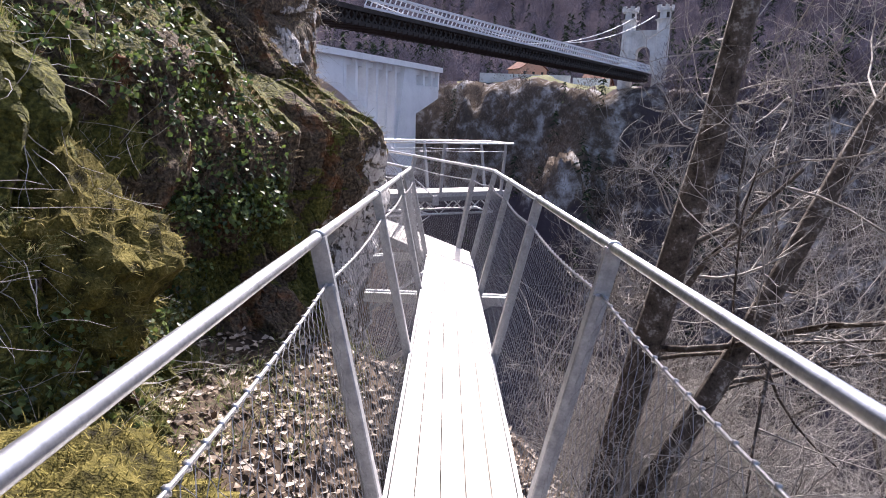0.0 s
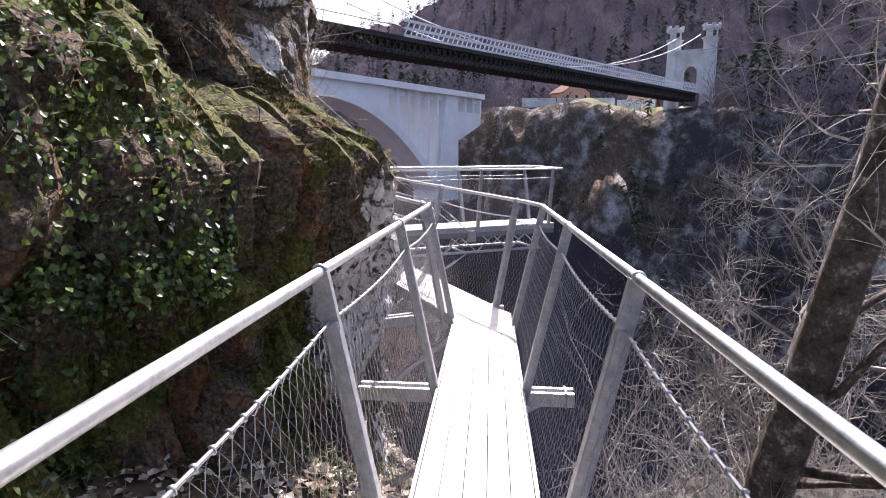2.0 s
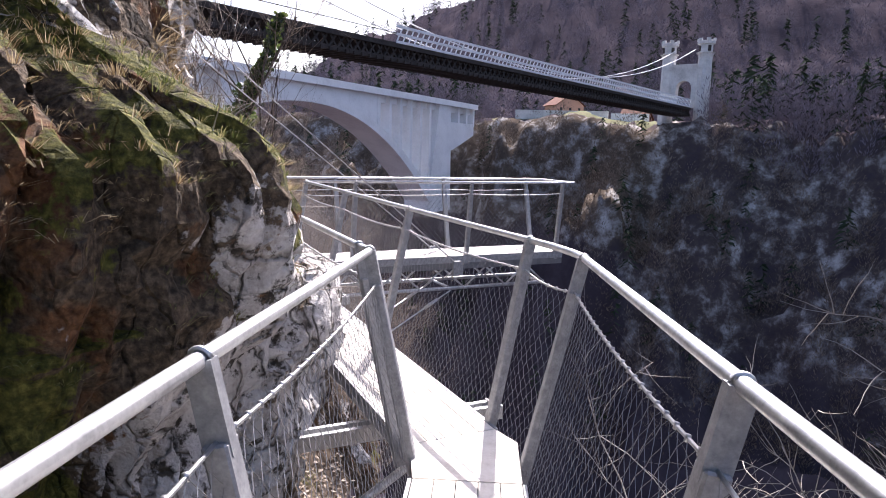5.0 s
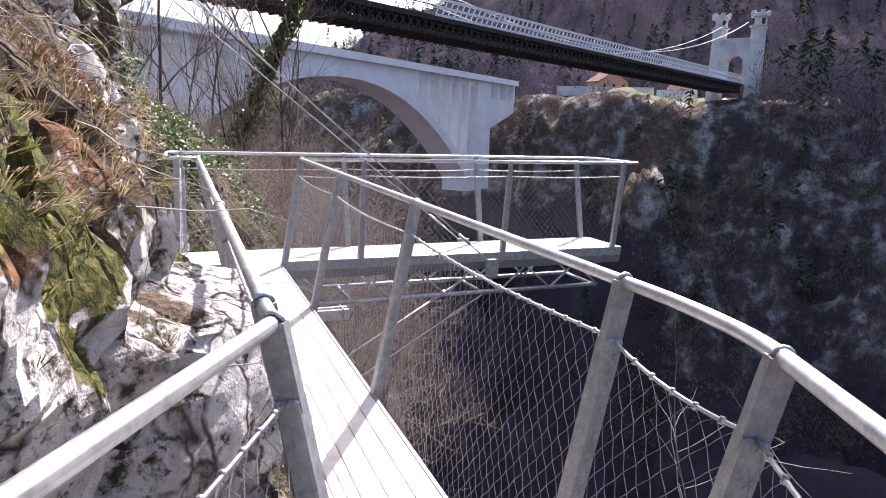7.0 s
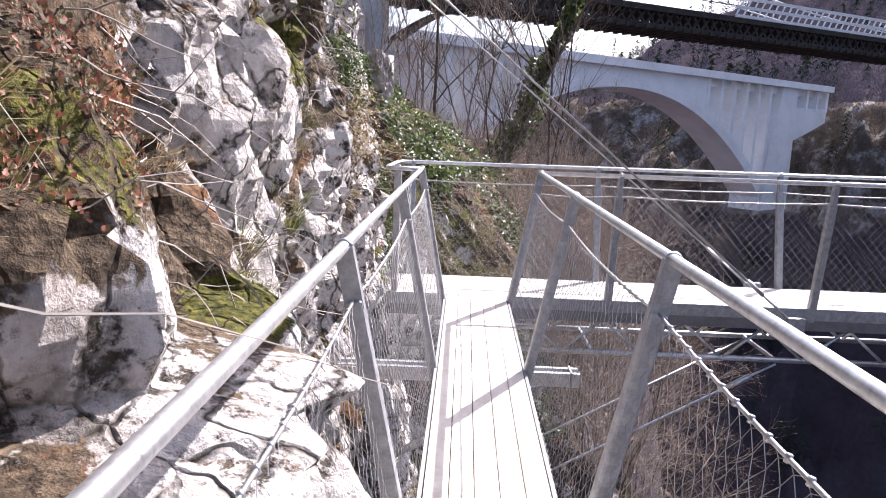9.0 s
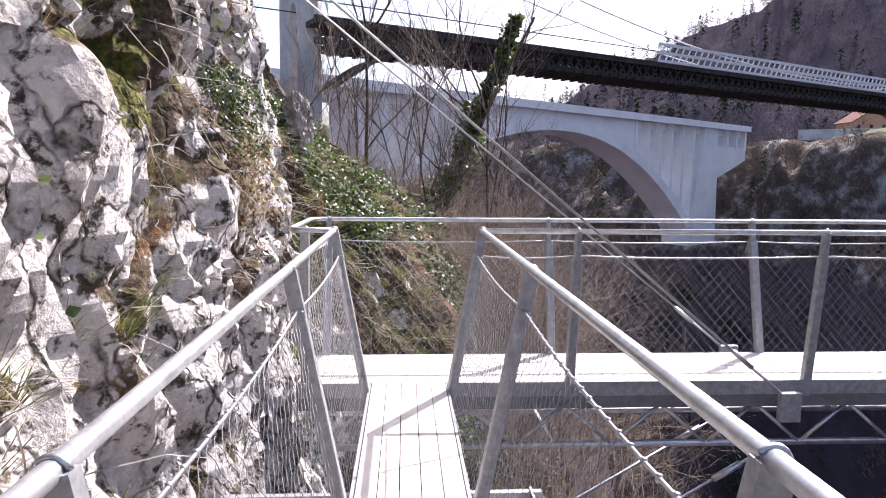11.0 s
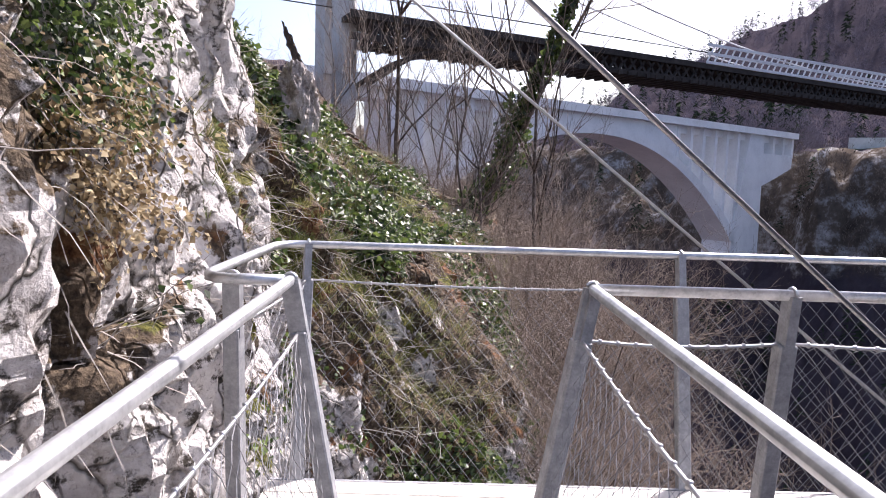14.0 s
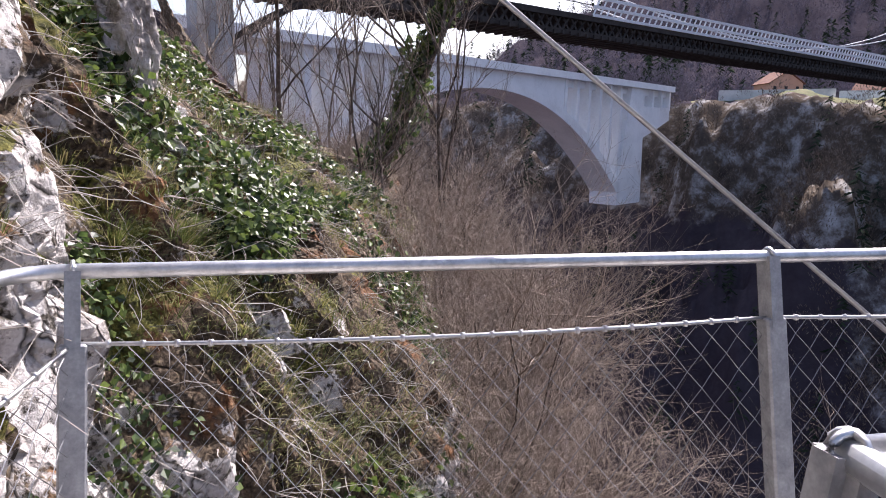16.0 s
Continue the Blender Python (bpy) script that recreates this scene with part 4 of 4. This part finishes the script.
# ---- thicket beyond the platform ----
dark_brush = [tree("shrub", "dense leafless brown shrub on slope beyond platform", "shrub", "thicket shrubs", at_ground(-4.0, 22.0), (0, 0, 1), 2.6, 0.02, 3, BROWN_TWIG, (5, 7), 0.9, 0.1, 7),
              tree("shrub", "dense leafless brown shrub on slope beyond platform", "shrub", "thicket shrubs", at_ground(-5.0, 26.0), (0, 0, 1), 3.2, 0.022, 3, BROWN_TWIG, (5, 7), 0.8, 0.1, 6)]
for i in range(85):
    y = rnd.uniform(18.5, 40)
    x = lerp_table(CLIFF_X, y) + rnd.uniform(1.0 if y < 24 else -5.0, 3.8)
    s = rnd.uniform(0.5, 0.85)
    c = copy_thing(rnd.choice(dark_brush), Matrix.Translation(at_ground(x, y)) @ Matrix.Rotation(rnd.uniform(0, 6.28), 4, "Z"))
    c.scale = (s, s, s)
slim = [tree("bare_tree", "slim bare tree in the thicket below the bridges", "tree", "thicket trees", at_ground(-7.5, 27.0), (0.05, 0, 1), 6.5, 0.06, 3, BROWN_TWIG, (4, 5), 0.7, 0.3),
        tree("bare_tree", "slim bare tree in the thicket below the bridges", "tree", "thicket trees", at_ground(-9.0, 31.0), (-0.1, 0, 1), 7.5, 0.075, 3, BROWN_TWIG, (4, 5), 0.75, 0.3)]
for i in range(10):
    y = rnd.uniform(26, 46)
    x = -3.0 + (y - 14) * math.tan(radians(rnd.uniform(-41, -27)))
    s = rnd.uniform(0.8, 1.35)
    c = copy_thing(rnd.choice(slim), Matrix.Translation(at_ground(x, y)) @ Matrix.Rotation(rnd.uniform(0, 6.28), 4, "Z"))
    c.scale = (s, s, s)

for i in range(17):
    y = rnd.uniform(24, 42)
    x = -3.0 + (y - 14) * math.tan(radians(rnd.uniform(-28, -16)))
    g = at_ground(x, y)
    if g.z < -14:
        continue
    s = (rnd.uniform(1.5, 4.2) - g.z) / 9.0
    c = copy_thing(rnd.choice(slim), Matrix.Translation(g) @ Matrix.Rotation(rnd.uniform(0, 6.28), 4, "Z"))
    c.scale = (s, s, s)

# a leaning tree sleeved in ivy
ivy_base = Vector((-10.2, 28.0, -1.0))
ivy_way = Vector((0.4, 0.1, 1.0)).normalized()
ivy_tree = tree("ivy_tree", "bare tree with its trunk sleeved in ivy", "tree", "", ivy_base, ivy_way, 10.5, 0.085, 3, BROWN_TWIG, (5, 7), 0.8, 0.25)
v, f = [], []
for i in range(4200):
    h = 7.6 * rnd.random() ** 1.35
    a = rnd.uniform(0, 6.283)
    rr = rnd.uniform(0.1, 1.0) * (1.0 - 0.1 * h) * (0.6 + 0.4 * math.sin(h * 2.3 + a))
    o = Vector((math.cos(a), math.sin(a), 0))
    leaf(v, f, ivy_way * h + o * rr, (o * 0.5 + rand_dir()).normalized(), (o + rand_dir() * 0.6).normalized(), rnd.uniform(0.1, 0.2))
me = bpy.data.meshes.new("ivy")
me.from_pydata(v, [], f)
me.materials.append(IVY)
tagged(new("ivy", me), "dark green ivy sleeve").parent = ivy_tree

# ---- growth on the cliff ----
green = [q for q in cliff_faces if q[2] and 1.5 < q[0].y < 26 and -3 < q[0].z < 7 and q[0].x > -9]
far_green = [q for q in green if 16.3 < q[0].y < 24.5 and q[0].z < 4.8]
near_green = [q for q in green if q[0].y < 16.6 and -1.2 < q[0].z < 4.2]
v, f = [], []
for i in range(22000):
    c, nr, k = rnd.choice((near_green, far_green, near_green, far_green, green)[i % 5])
    dens = noise.noise(c * 0.8 + Vector((3, 3, 3)))
    if dens < (0.08 if c.y < 16 else 0.02) or (7.4 < c.y < 11.6) or (c.y < 15.8 and c.y > 9 and dens < 0.3):
        continue
    for _ in range(rnd.randint(3, 7)):
        p = c + rand_dir() * 0.13 + nr * 0.05
        leaf(v, f, p, (Vector((0, 0, -0.5)) + rand_dir()).normalized(), (nr + rand_dir() * 0.5).normalized(), rnd.uniform(0.03, 0.065) * (1.5 if c.y > 17 else 1.0))
cloud("ivy", "dark glossy ivy spread over the cliff", "ivy", v, f, IVY)
v, f = [], []
for i in range(11000):
    c, nr, k = rnd.choice((near_green, far_green, near_green, far_green, green)[i % 5])
    if nr.z < 0.05 or noise.noise(c * 0.7) < -0.1:
        continue
    for _ in range(9):
        o = Vector((rnd.uniform(-1, 1), rnd.uniform(-1, 1), 0)).normalized()
        blade(v, f, c + o * rnd.uniform(0, 0.05), (Vector((0, 0, 1)) + nr * 0.7 + o * 0.45).normalized(), (o + Vector((0, 0, -0.7))).normalized(), rnd.uniform(0.08, 0.26) * (0.3 if 6.0 < c.y < 11.6 else 1.0), 0.0045 if c.y < 6.0 or c.y > 11.6 else 0.003)
shoulder = [q for q in cliff_faces if 6.6 < q[0].y < 13.5 and 1.3 < q[0].z < 4.5 and q[2]]
straw = ([], [])
for i in range(4200):
    c, nr, k = rnd.choice(shoulder)
    if noise.noise(c * 1.3 + Vector((2, 6, 1))) < -0.05:
        continue
    tuft = (v, f) if noise.noise(c * 0.9) > 0.22 else straw
    for _ in range(10):
        o = Vector((rnd.uniform(-1, 1), rnd.uniform(-1, 1), 0)).normalized()
        blade(*tuft, c + o * rnd.uniform(0, 0.04), (Vector((0, 0, 0.8)) + nr * 0.8 + o * 0.5).normalized(), (o + nr * 0.5 + Vector((0, 0, -1.0))).normalized(), rnd.uniform(0.05, 0.13) * (0.8 if c.y < 9.6 else 1.5), 0.0032)
cloud("dry_grass", "tufts of straw-coloured dry grass on the cliff", "grass", *straw, STRAW)
cloud("grass", "tufts of green and straw grass on cliff ledges", "grass", v, f, GRASS)
v, f = [], []
for i in range(6500):
    c, nr, k = rnd.choice((near_green, far_green, near_green, far_green, green)[i % 5])
    if 6.0 < c.y < 9.8 and (i % 4 or c.z < 1.6):
        continue
    w = (nr * 0.8 + Vector((0, 0, rnd.choice((-0.9, -0.3, 0.3)))) + rand_dir() * 0.7).normalized()
    pts, L0 = [c - nr * 0.03], rnd.uniform(0.15, 0.6)
    for s in range(4):
        w = (w + rand_dir() * 0.35 + Vector((0, 0, -0.12))).normalized()
        pts.append(pts[-1] + w * L0 / 4)
    limb(v, f, pts, rnd.uniform(0.002, 0.005), 0.001, 3)
cloud("dry_stems", "dry stems and roots hanging from the cliff", "twigs", v, f, TWIG)

hang = [q for q in cliff_faces if abs(q[0].y - 14.0) < 0.26 and 1.4 < q[0].z < 2.4]
bush = tagged(new("hanging_bush"), "small evergreen bush hanging from the pale cliff face", "bush")
centre = sum((q[0] for q in hang), Vector()) / len(hang)
v, f, dv, df, wv, wf = [], [], [], [], [], []
for i in range(130):
    c, nr, k = rnd.choice(hang)
    o = Vector((c.x - centre.x, c.y - centre.y, 0)).length / 0.4 + abs(c.z - centre.z - 0.1) / 0.6
    if o > 1.15 + rnd.uniform(-0.25, 0.25):
        continue
    w = (nr + Vector((0, 0, rnd.uniform(-1.3, 0.1))) + rand_dir() * 0.4).normalized()
    pts = [c - nr * 0.05]
    for step in range(5):
        w = (w + rand_dir() * 0.25 + Vector((0, 0, -0.22))).normalized()
        pts.append(pts[-1] + w * rnd.uniform(0.05, 0.1))
    limb(wv, wf, pts, 0.004, 0.0012, 3)
    for q in pts[1:]:
        for _ in range(11):
            low = q.z < centre.z - 0.15 + rnd.uniform(-0.2, 0.2)
            leaf(*((dv, df) if low else (v, f)), q + rand_dir() * 0.06, (w + rand_dir()).normalized(), (nr + rand_dir() * 0.8).normalized(), rnd.uniform(0.018, 0.035))
for nm, vv, ff, mt in (("leaves", v, f, IVY), ("dry_leaves", dv, df, STRAW), ("stems", wv, wf, TWIG)):
    me = bpy.data.meshes.new(nm)
    me.from_pydata([tuple(Vector(q) - centre) for q in vv], [], ff)
    me.materials.append(mt)
    new(nm, me).parent = bush
bush.location = centre

SEDUM = leafy(material("stonecrop_leaf", [(0.1, 0.09, 0.035), (0.2, 0.1, 0.06), (0.3, 0.12, 0.08)], 3, 30, 0.6, 0.0, 0.0, island=0.8), 0.2)
shelf = [q for q in cliff_faces if 9.0 < q[0].y < 11.6 and 0.75 < q[0].z < 1.7 and q[1].z > 0.35 and noise.noise(q[0] * 1.6 + Vector((4, 1, 2))) > 0.3]
v, f = [], []
for i in range(260 if shelf else 0):
    c, nr, k = rnd.choice(shelf)
    for _ in range(9):
        o = rand_dir()
        leaf(v, f, c + o * 0.035 + Vector((0, 0, 0.012)), (Vector((0, 0, 0.7)) + o).normalized(), (nr + rand_dir() * 0.7).normalized(), rnd.uniform(0.01, 0.02))
if f:
    cloud("stonecrop", "low reddish-green stonecrop growing on the limestone ledge", "plants", v, f, SEDUM)

# ---- leaf litter and herbs on the ground ----
v, f = [], []
for i in range(15000):
    y = rnd.uniform(0.5, 9.0)
    x = lerp_table(CLIFF_X, y) + rnd.uniform(-0.4, 5.0) ** 1.0
    c = at_ground(x, y, 0.015)
    way = Vector((rnd.uniform(-1, 1), rnd.uniform(-1, 1), rnd.uniform(-0.2, 0.3))).normalized()
    leaf(v, f, c, way, (Vector((0, 0, 1)) + rand_dir() * 0.5).normalized(), rnd.uniform(0.04, 0.1))
for i in range(9000):
    y = rnd.uniform(9.0, 26)
    x = lerp_table(CLIFF_X, y) + rnd.uniform(-0.3, 3.5)
    leaf(v, f, at_ground(x, y, 0.02), Vector((rnd.uniform(-1, 1), rnd.uniform(-1, 1), rnd.uniform(-0.2, 0.3))).normalized(), (Vector((0, 0, 1)) + rand_dir() * 0.5).normalized(), rnd.uniform(0.06, 0.13))
cloud("leaf_litter", "brown and bleached fallen leaves covering the slope", "leaves", v, f, DRY_LEAF)
v, f = [], []
for i in range(4200):
    y = rnd.uniform(1.0, 24)
    x = lerp_table(CLIFF_X, y) + rnd.uniform(-0.3, 2.6)
    c = at_ground(x, y)
    if noise.noise(c * 0.6) < 0.08:
        continue
    for _ in range(7):
        o = Vector((rnd.uniform(-1, 1), rnd.uniform(-1, 1), 0)).normalized()
        blade(v, f, c + o * rnd.uniform(0, 0.08), (Vector((0, 0, 1)) + o * 0.5).normalized(), (o + Vector((0, 0, -0.6))).normalized(), rnd.uniform(0.1, 0.32), 0.008)
cloud("herbs", "low green herbs and grass among fallen leaves", "grass", v, f, GRASS)

# ---- far woods ----
def slivers(name, label, bases, heights, widths, count, pointed, mat, seed, fat=0.3):
    """Many leafless or conifer crowns, each a cloud of thin upright slivers round its stem."""
    g = np.random.default_rng(seed)
    n = len(bases)
    base, h, w = np.array(bases)[:, None, :], np.array(heights)[:, None], np.array(widths)[:, None]
    t = g.uniform(0.08, 1.0, (n, count))
    a = g.uniform(0, 6.283, (n, count))
    reach = w * ((1.03 - t) if pointed else np.sin(0.35 + 2.5 * t) ** 0.8) * g.uniform(0.15, 1.0, (n, count))
    c = base + np.stack([np.cos(a) * reach, np.sin(a) * reach, h * t], -1)
    lift = -0.5 if pointed else 1.5
    way = np.stack([np.cos(a), np.sin(a), np.full_like(a, lift)], -1)
    way /= np.linalg.norm(way, axis=-1, keepdims=True)
    size = (h * (0.085 if pointed else 0.05))[..., None]
    side = g.normal(size=(n, count, 3))
    side /= np.linalg.norm(side, axis=-1, keepdims=True)
    tri = np.stack([c - way * size, c + side * size * fat, c + way * size * 1.4], 2).reshape(-1, 3)
    me = bpy.data.meshes.new(name)
    me.from_pydata(tri.tolist(), [], np.arange(len(tri)).reshape(-1, 3).tolist())
    me.materials.append(mat)
    return tagged(new(name, me), label, "woods", "", "stuff")


hill, bank, firs = [], [], []
made = 0
while made < 14000:
    az = rnd.uniform(-34, 54)
    r = 165 + 600 * rnd.random() ** 1.1 if made % 3 else rnd.uniform(165, 330)
    x, y = r * math.sin(radians(az)), r * math.cos(radians(az))
    p = P_AX[0] * x + P_AX[1] * y
    if p < 138 or (202 < p < 262 and 0 < az < 17) or (p > 262 and r < 285 and az < 17):
        continue
    made += 1
    base = Vector((x, y, ground_z(x, y)))
    low = p < 206
    if rnd.random() < (0.1 if not low else 0.04):
        firs.append((base, rnd.uniform(11, 21) * (0.7 if low else 1.0), rnd.uniform(2.2, 3.4)))
    elif low and (base.z > -24 or az > 8):
        bank.append((base, rnd.uniform(4, 10), rnd.uniform(2.0, 4.2)))
    elif not low:
        hill.append((base, rnd.uniform(7, 15), rnd.uniform(2.5, 5.0)))
slivers("far_woods", "leafless woods on the hills, coloured with haze", *zip(*hill), 70, False, WOODS, 3, 0.45)
slivers("gorge_brush", "brown leafless brush on far gorge side", *zip(*bank), 60, False, BRUSH, 4, 0.6)
slivers("far_conifers", "scattered dark conifers among leafless woods", *zip(*firs), 40, True, CONIFER, 5, 0.6)


# ---- things on the far rim ----
def house(place, turn, w, dpt, h, label):
    root = thing("house", label, "house", "far houses")
    bm = bmesh.new()
    outline = [(-w / 2, 0), (w / 2, 0), (w / 2, h), (0, h + w * 0.32), (-w / 2, h)]
    rings = [[bm.verts.new((x, y, z)) for x, z in outline] for y in (-dpt / 2, dpt / 2)]
    for j in range(5):
        bm.faces.new((rings[0][j], rings[0][(j + 1) % 5], rings[1][(j + 1) % 5], rings[1][j]))
    bm.faces.new(rings[0])
    bm.faces.new(rings[1])
    bmesh.ops.recalc_face_normals(bm, faces=bm.faces)
    wall = part("wall", bm, PLASTER, root)
    for s in (-1, 1):
        bm = bmesh.new()
        a, b = Vector((s * (w / 2 + 0.6), 0, h - 0.35)), Vector((0, 0, h + w * 0.32 + 0.12))
        bar(bm, a, b, dpt + 1.2, 0.25, (0, 1, 0))
        part("roof", bm, ROOF, root, "brown tiled roof")
    for k in range(3):
        for z in (1.0, 3.6):
            for y in (-dpt / 2 - 0.03,):
                bm = bmesh.new()
                c = Vector((-w / 2 + w * (k + 0.5) / 3, y, z))
                bar(bm, c, c + Vector((0, 0, 1.3)), 1.0, 0.08, (1, 0, 0))
                part("window", bm, GLASS, root)
    bm = bmesh.new()
    bar(bm, (w * 0.2, 0, h + w * 0.1), (w * 0.2, 0, h + w * 0.45), 0.8, 0.8)
    part("chimney", bm, STONE, root)
    root.matrix_basis = Matrix.Translation(place) @ Matrix.Rotation(turn, 4, "Z")
    return root


def on_far(az, r, z=0.0):
    x, y = r * math.sin(radians(az)), r * math.cos(radians(az))
    return Vector((x, y, ground_z(x, y) + z))


house(on_far(6.4, 268, 2.0), radians(25), 12, 9, 6.0, "red-brown house with tiled roof above the far rim")
house(on_far(12.2, 262, 0.0), radians(60), 14, 8, 4.0, "low pale building beside the bridge approach")
for az0, az1, r, z0, hh in ((2.4, 10.0, 254, 3.4, 1.6), (10.2, 13.2, 250, 2.4, 1.6)):
    wall = thing("retaining_wall", "long grey retaining wall below the road", "wall", "road walls", "structure")
    k = 8
    for i in range(k):
        a, b = on_far(az0 + (az1 - az0) * i / k, r), on_far(az0 + (az1 - az0) * (i + 1) / k, r)
        a.z = b.z = 13.0
        bm = bmesh.new()
        bar(bm, a + Vector((0, 0, z0 / 2)), b + Vector((0, 0, z0 / 2)), 1.0, hh + z0)
        part("wall_section", bm, STONE if az0 < 5 else CONCRETE, wall)

# ---- boulders ----
MOSS_TUFT = material("moss_tuft", [(0.05, 0.045, 0.012), (0.14, 0.12, 0.028), (0.26, 0.21, 0.07)], 5, 40, 0.85, 0.0, 0.0, island=0.5)
def boulder(label, place, size, seed, mat=None):
    bm = bmesh.new()
    bmesh.ops.create_icosphere(bm, subdivisions=5, radius=1.0)
    for v in bm.verts:
        d, s = noise.voronoi(v.co * 1.3 + Vector((seed, 0, 0)))
        soft = 0.3 if mat else 1.0
        k = 0.85 + soft * 0.3 * noise.noise(s[0] * 5) - 0.25 * max(0, 0.15 - (d[1] - d[0])) + 0.16 * noise.fractal(v.co * 2.6 + Vector((seed, 1, 1)), 0.7, 2, 6)
        k += 0.22 * noise.noise(v.co * 1.2 + Vector((seed, 5, 2))) if mat else 0.0
        v.co = Vector((v.co.x * size[0], v.co.y * size[1], v.co.z * size[2])) * k
    me = bpy.data.meshes.new("boulder")
    bm.to_mesh(me)
    bm.free()
    me.materials.append(mat or BOULDER)
    ob = tagged(new("boulder", me), label, "rock", "boulders")
    ob.location = place
    if mat:
        v, f = [], []
        for p in me.vertices:
            if p.normal.z < -0.3:
                continue
            for _ in range(3):
                o = rand_dir()
                blade(v, f, p.co + o * 0.02, (p.normal + o * 0.7).normalized(), (o + Vector((0, 0, -0.6))).normalized(), rnd.uniform(0.025, 0.085), 0.006)
        tufts = bpy.data.meshes.new("moss")
        tufts.from_pydata(v, [], f)
        tufts.materials.append(MOSS_TUFT)
        tagged(new("moss", tufts), "shaggy yellow-green moss").parent = ob
    return ob


boulder("white limestone boulder lying on the leafy slope", (-6.35, 20.3, -2.05), (0.33, 0.3, 0.24), 1.0)
boulder("large grey limestone block standing in the thicket", (-6.65, 21.9, -1.75), (0.55, 0.5, 0.7), 4.0)
boulder("pale upright limestone block set in the grassy slope", (-7.05, 18.2, 2.15), (0.28, 0.26, 0.6), 8.0)

boulder("rounded boulder thickly covered in yellow-green moss", (-3.05, 5.1, 0.62), (0.8, 0.85, 0.98), 11.0, MOSSROCK)
boulder("low mossy boulder beside the catwalk", (-2.15, 3.5, -0.2), (0.8, 1.0, 0.6), 15.0, MOSSROCK)

# ---- brackets below the catwalk ----
def bracket(place, along, side, length, back):
    root = thing("support_bracket", "galvanised cantilever bracket carrying the catwalk", "bracket", "catwalk brackets")
    a, b = place - side * back, place + side * length
    for s in (-1, 1):
        bm = bmesh.new()
        bar(bm, a + along * 0.05 * s, b + along * 0.05 * s, 0.035, 0.10, along)
        part("channel", bm, STEEL, root)
    bm = bmesh.new()
    bar(bm, b - side * 0.06 - along * 0.08, b - side * 0.06 + along * 0.08, 0.012, 0.12, side)
    part("end_plate", bm, POST, root)
    bm = bmesh.new()
    tube(bm, [b - side * 0.25 + Vector((0, 0, -0.05)), a + Vector((0, 0, -0.9))], 0.03, 8)
    part("strut", bm, STEEL, root, smooth=True)
    return root


bracket(first(MID, 7.8, -0.2), Vector((0, 1, 0)), Vector((1, 0, 0)), 0.68, 0.9)
for n in (9.44, 13.1):
    bracket(un(C2, n, -0.22), N, U, 0.72, 1.0)
# slanting rod below the platform towards the cliff
for n in (14.53, 15.25):
    rod = thing("brace_rod", "thin steel brace rod below the platform", "rod", "brace rods")
    a, b = un(7.0, n, -0.55), un(3.3, n - 0.2, -2.6)
    bm = bmesh.new()
    tube(bm, [a, b], 0.011, 6)
    part("rod", bm, STEEL, rod, smooth=True)
    bm = bmesh.new()
    tube(bm, [a.lerp(b, 0.06), a.lerp(b, 0.12)], 0.026, 8)
    part("turnbuckle", bm, STEEL, rod, smooth=True)
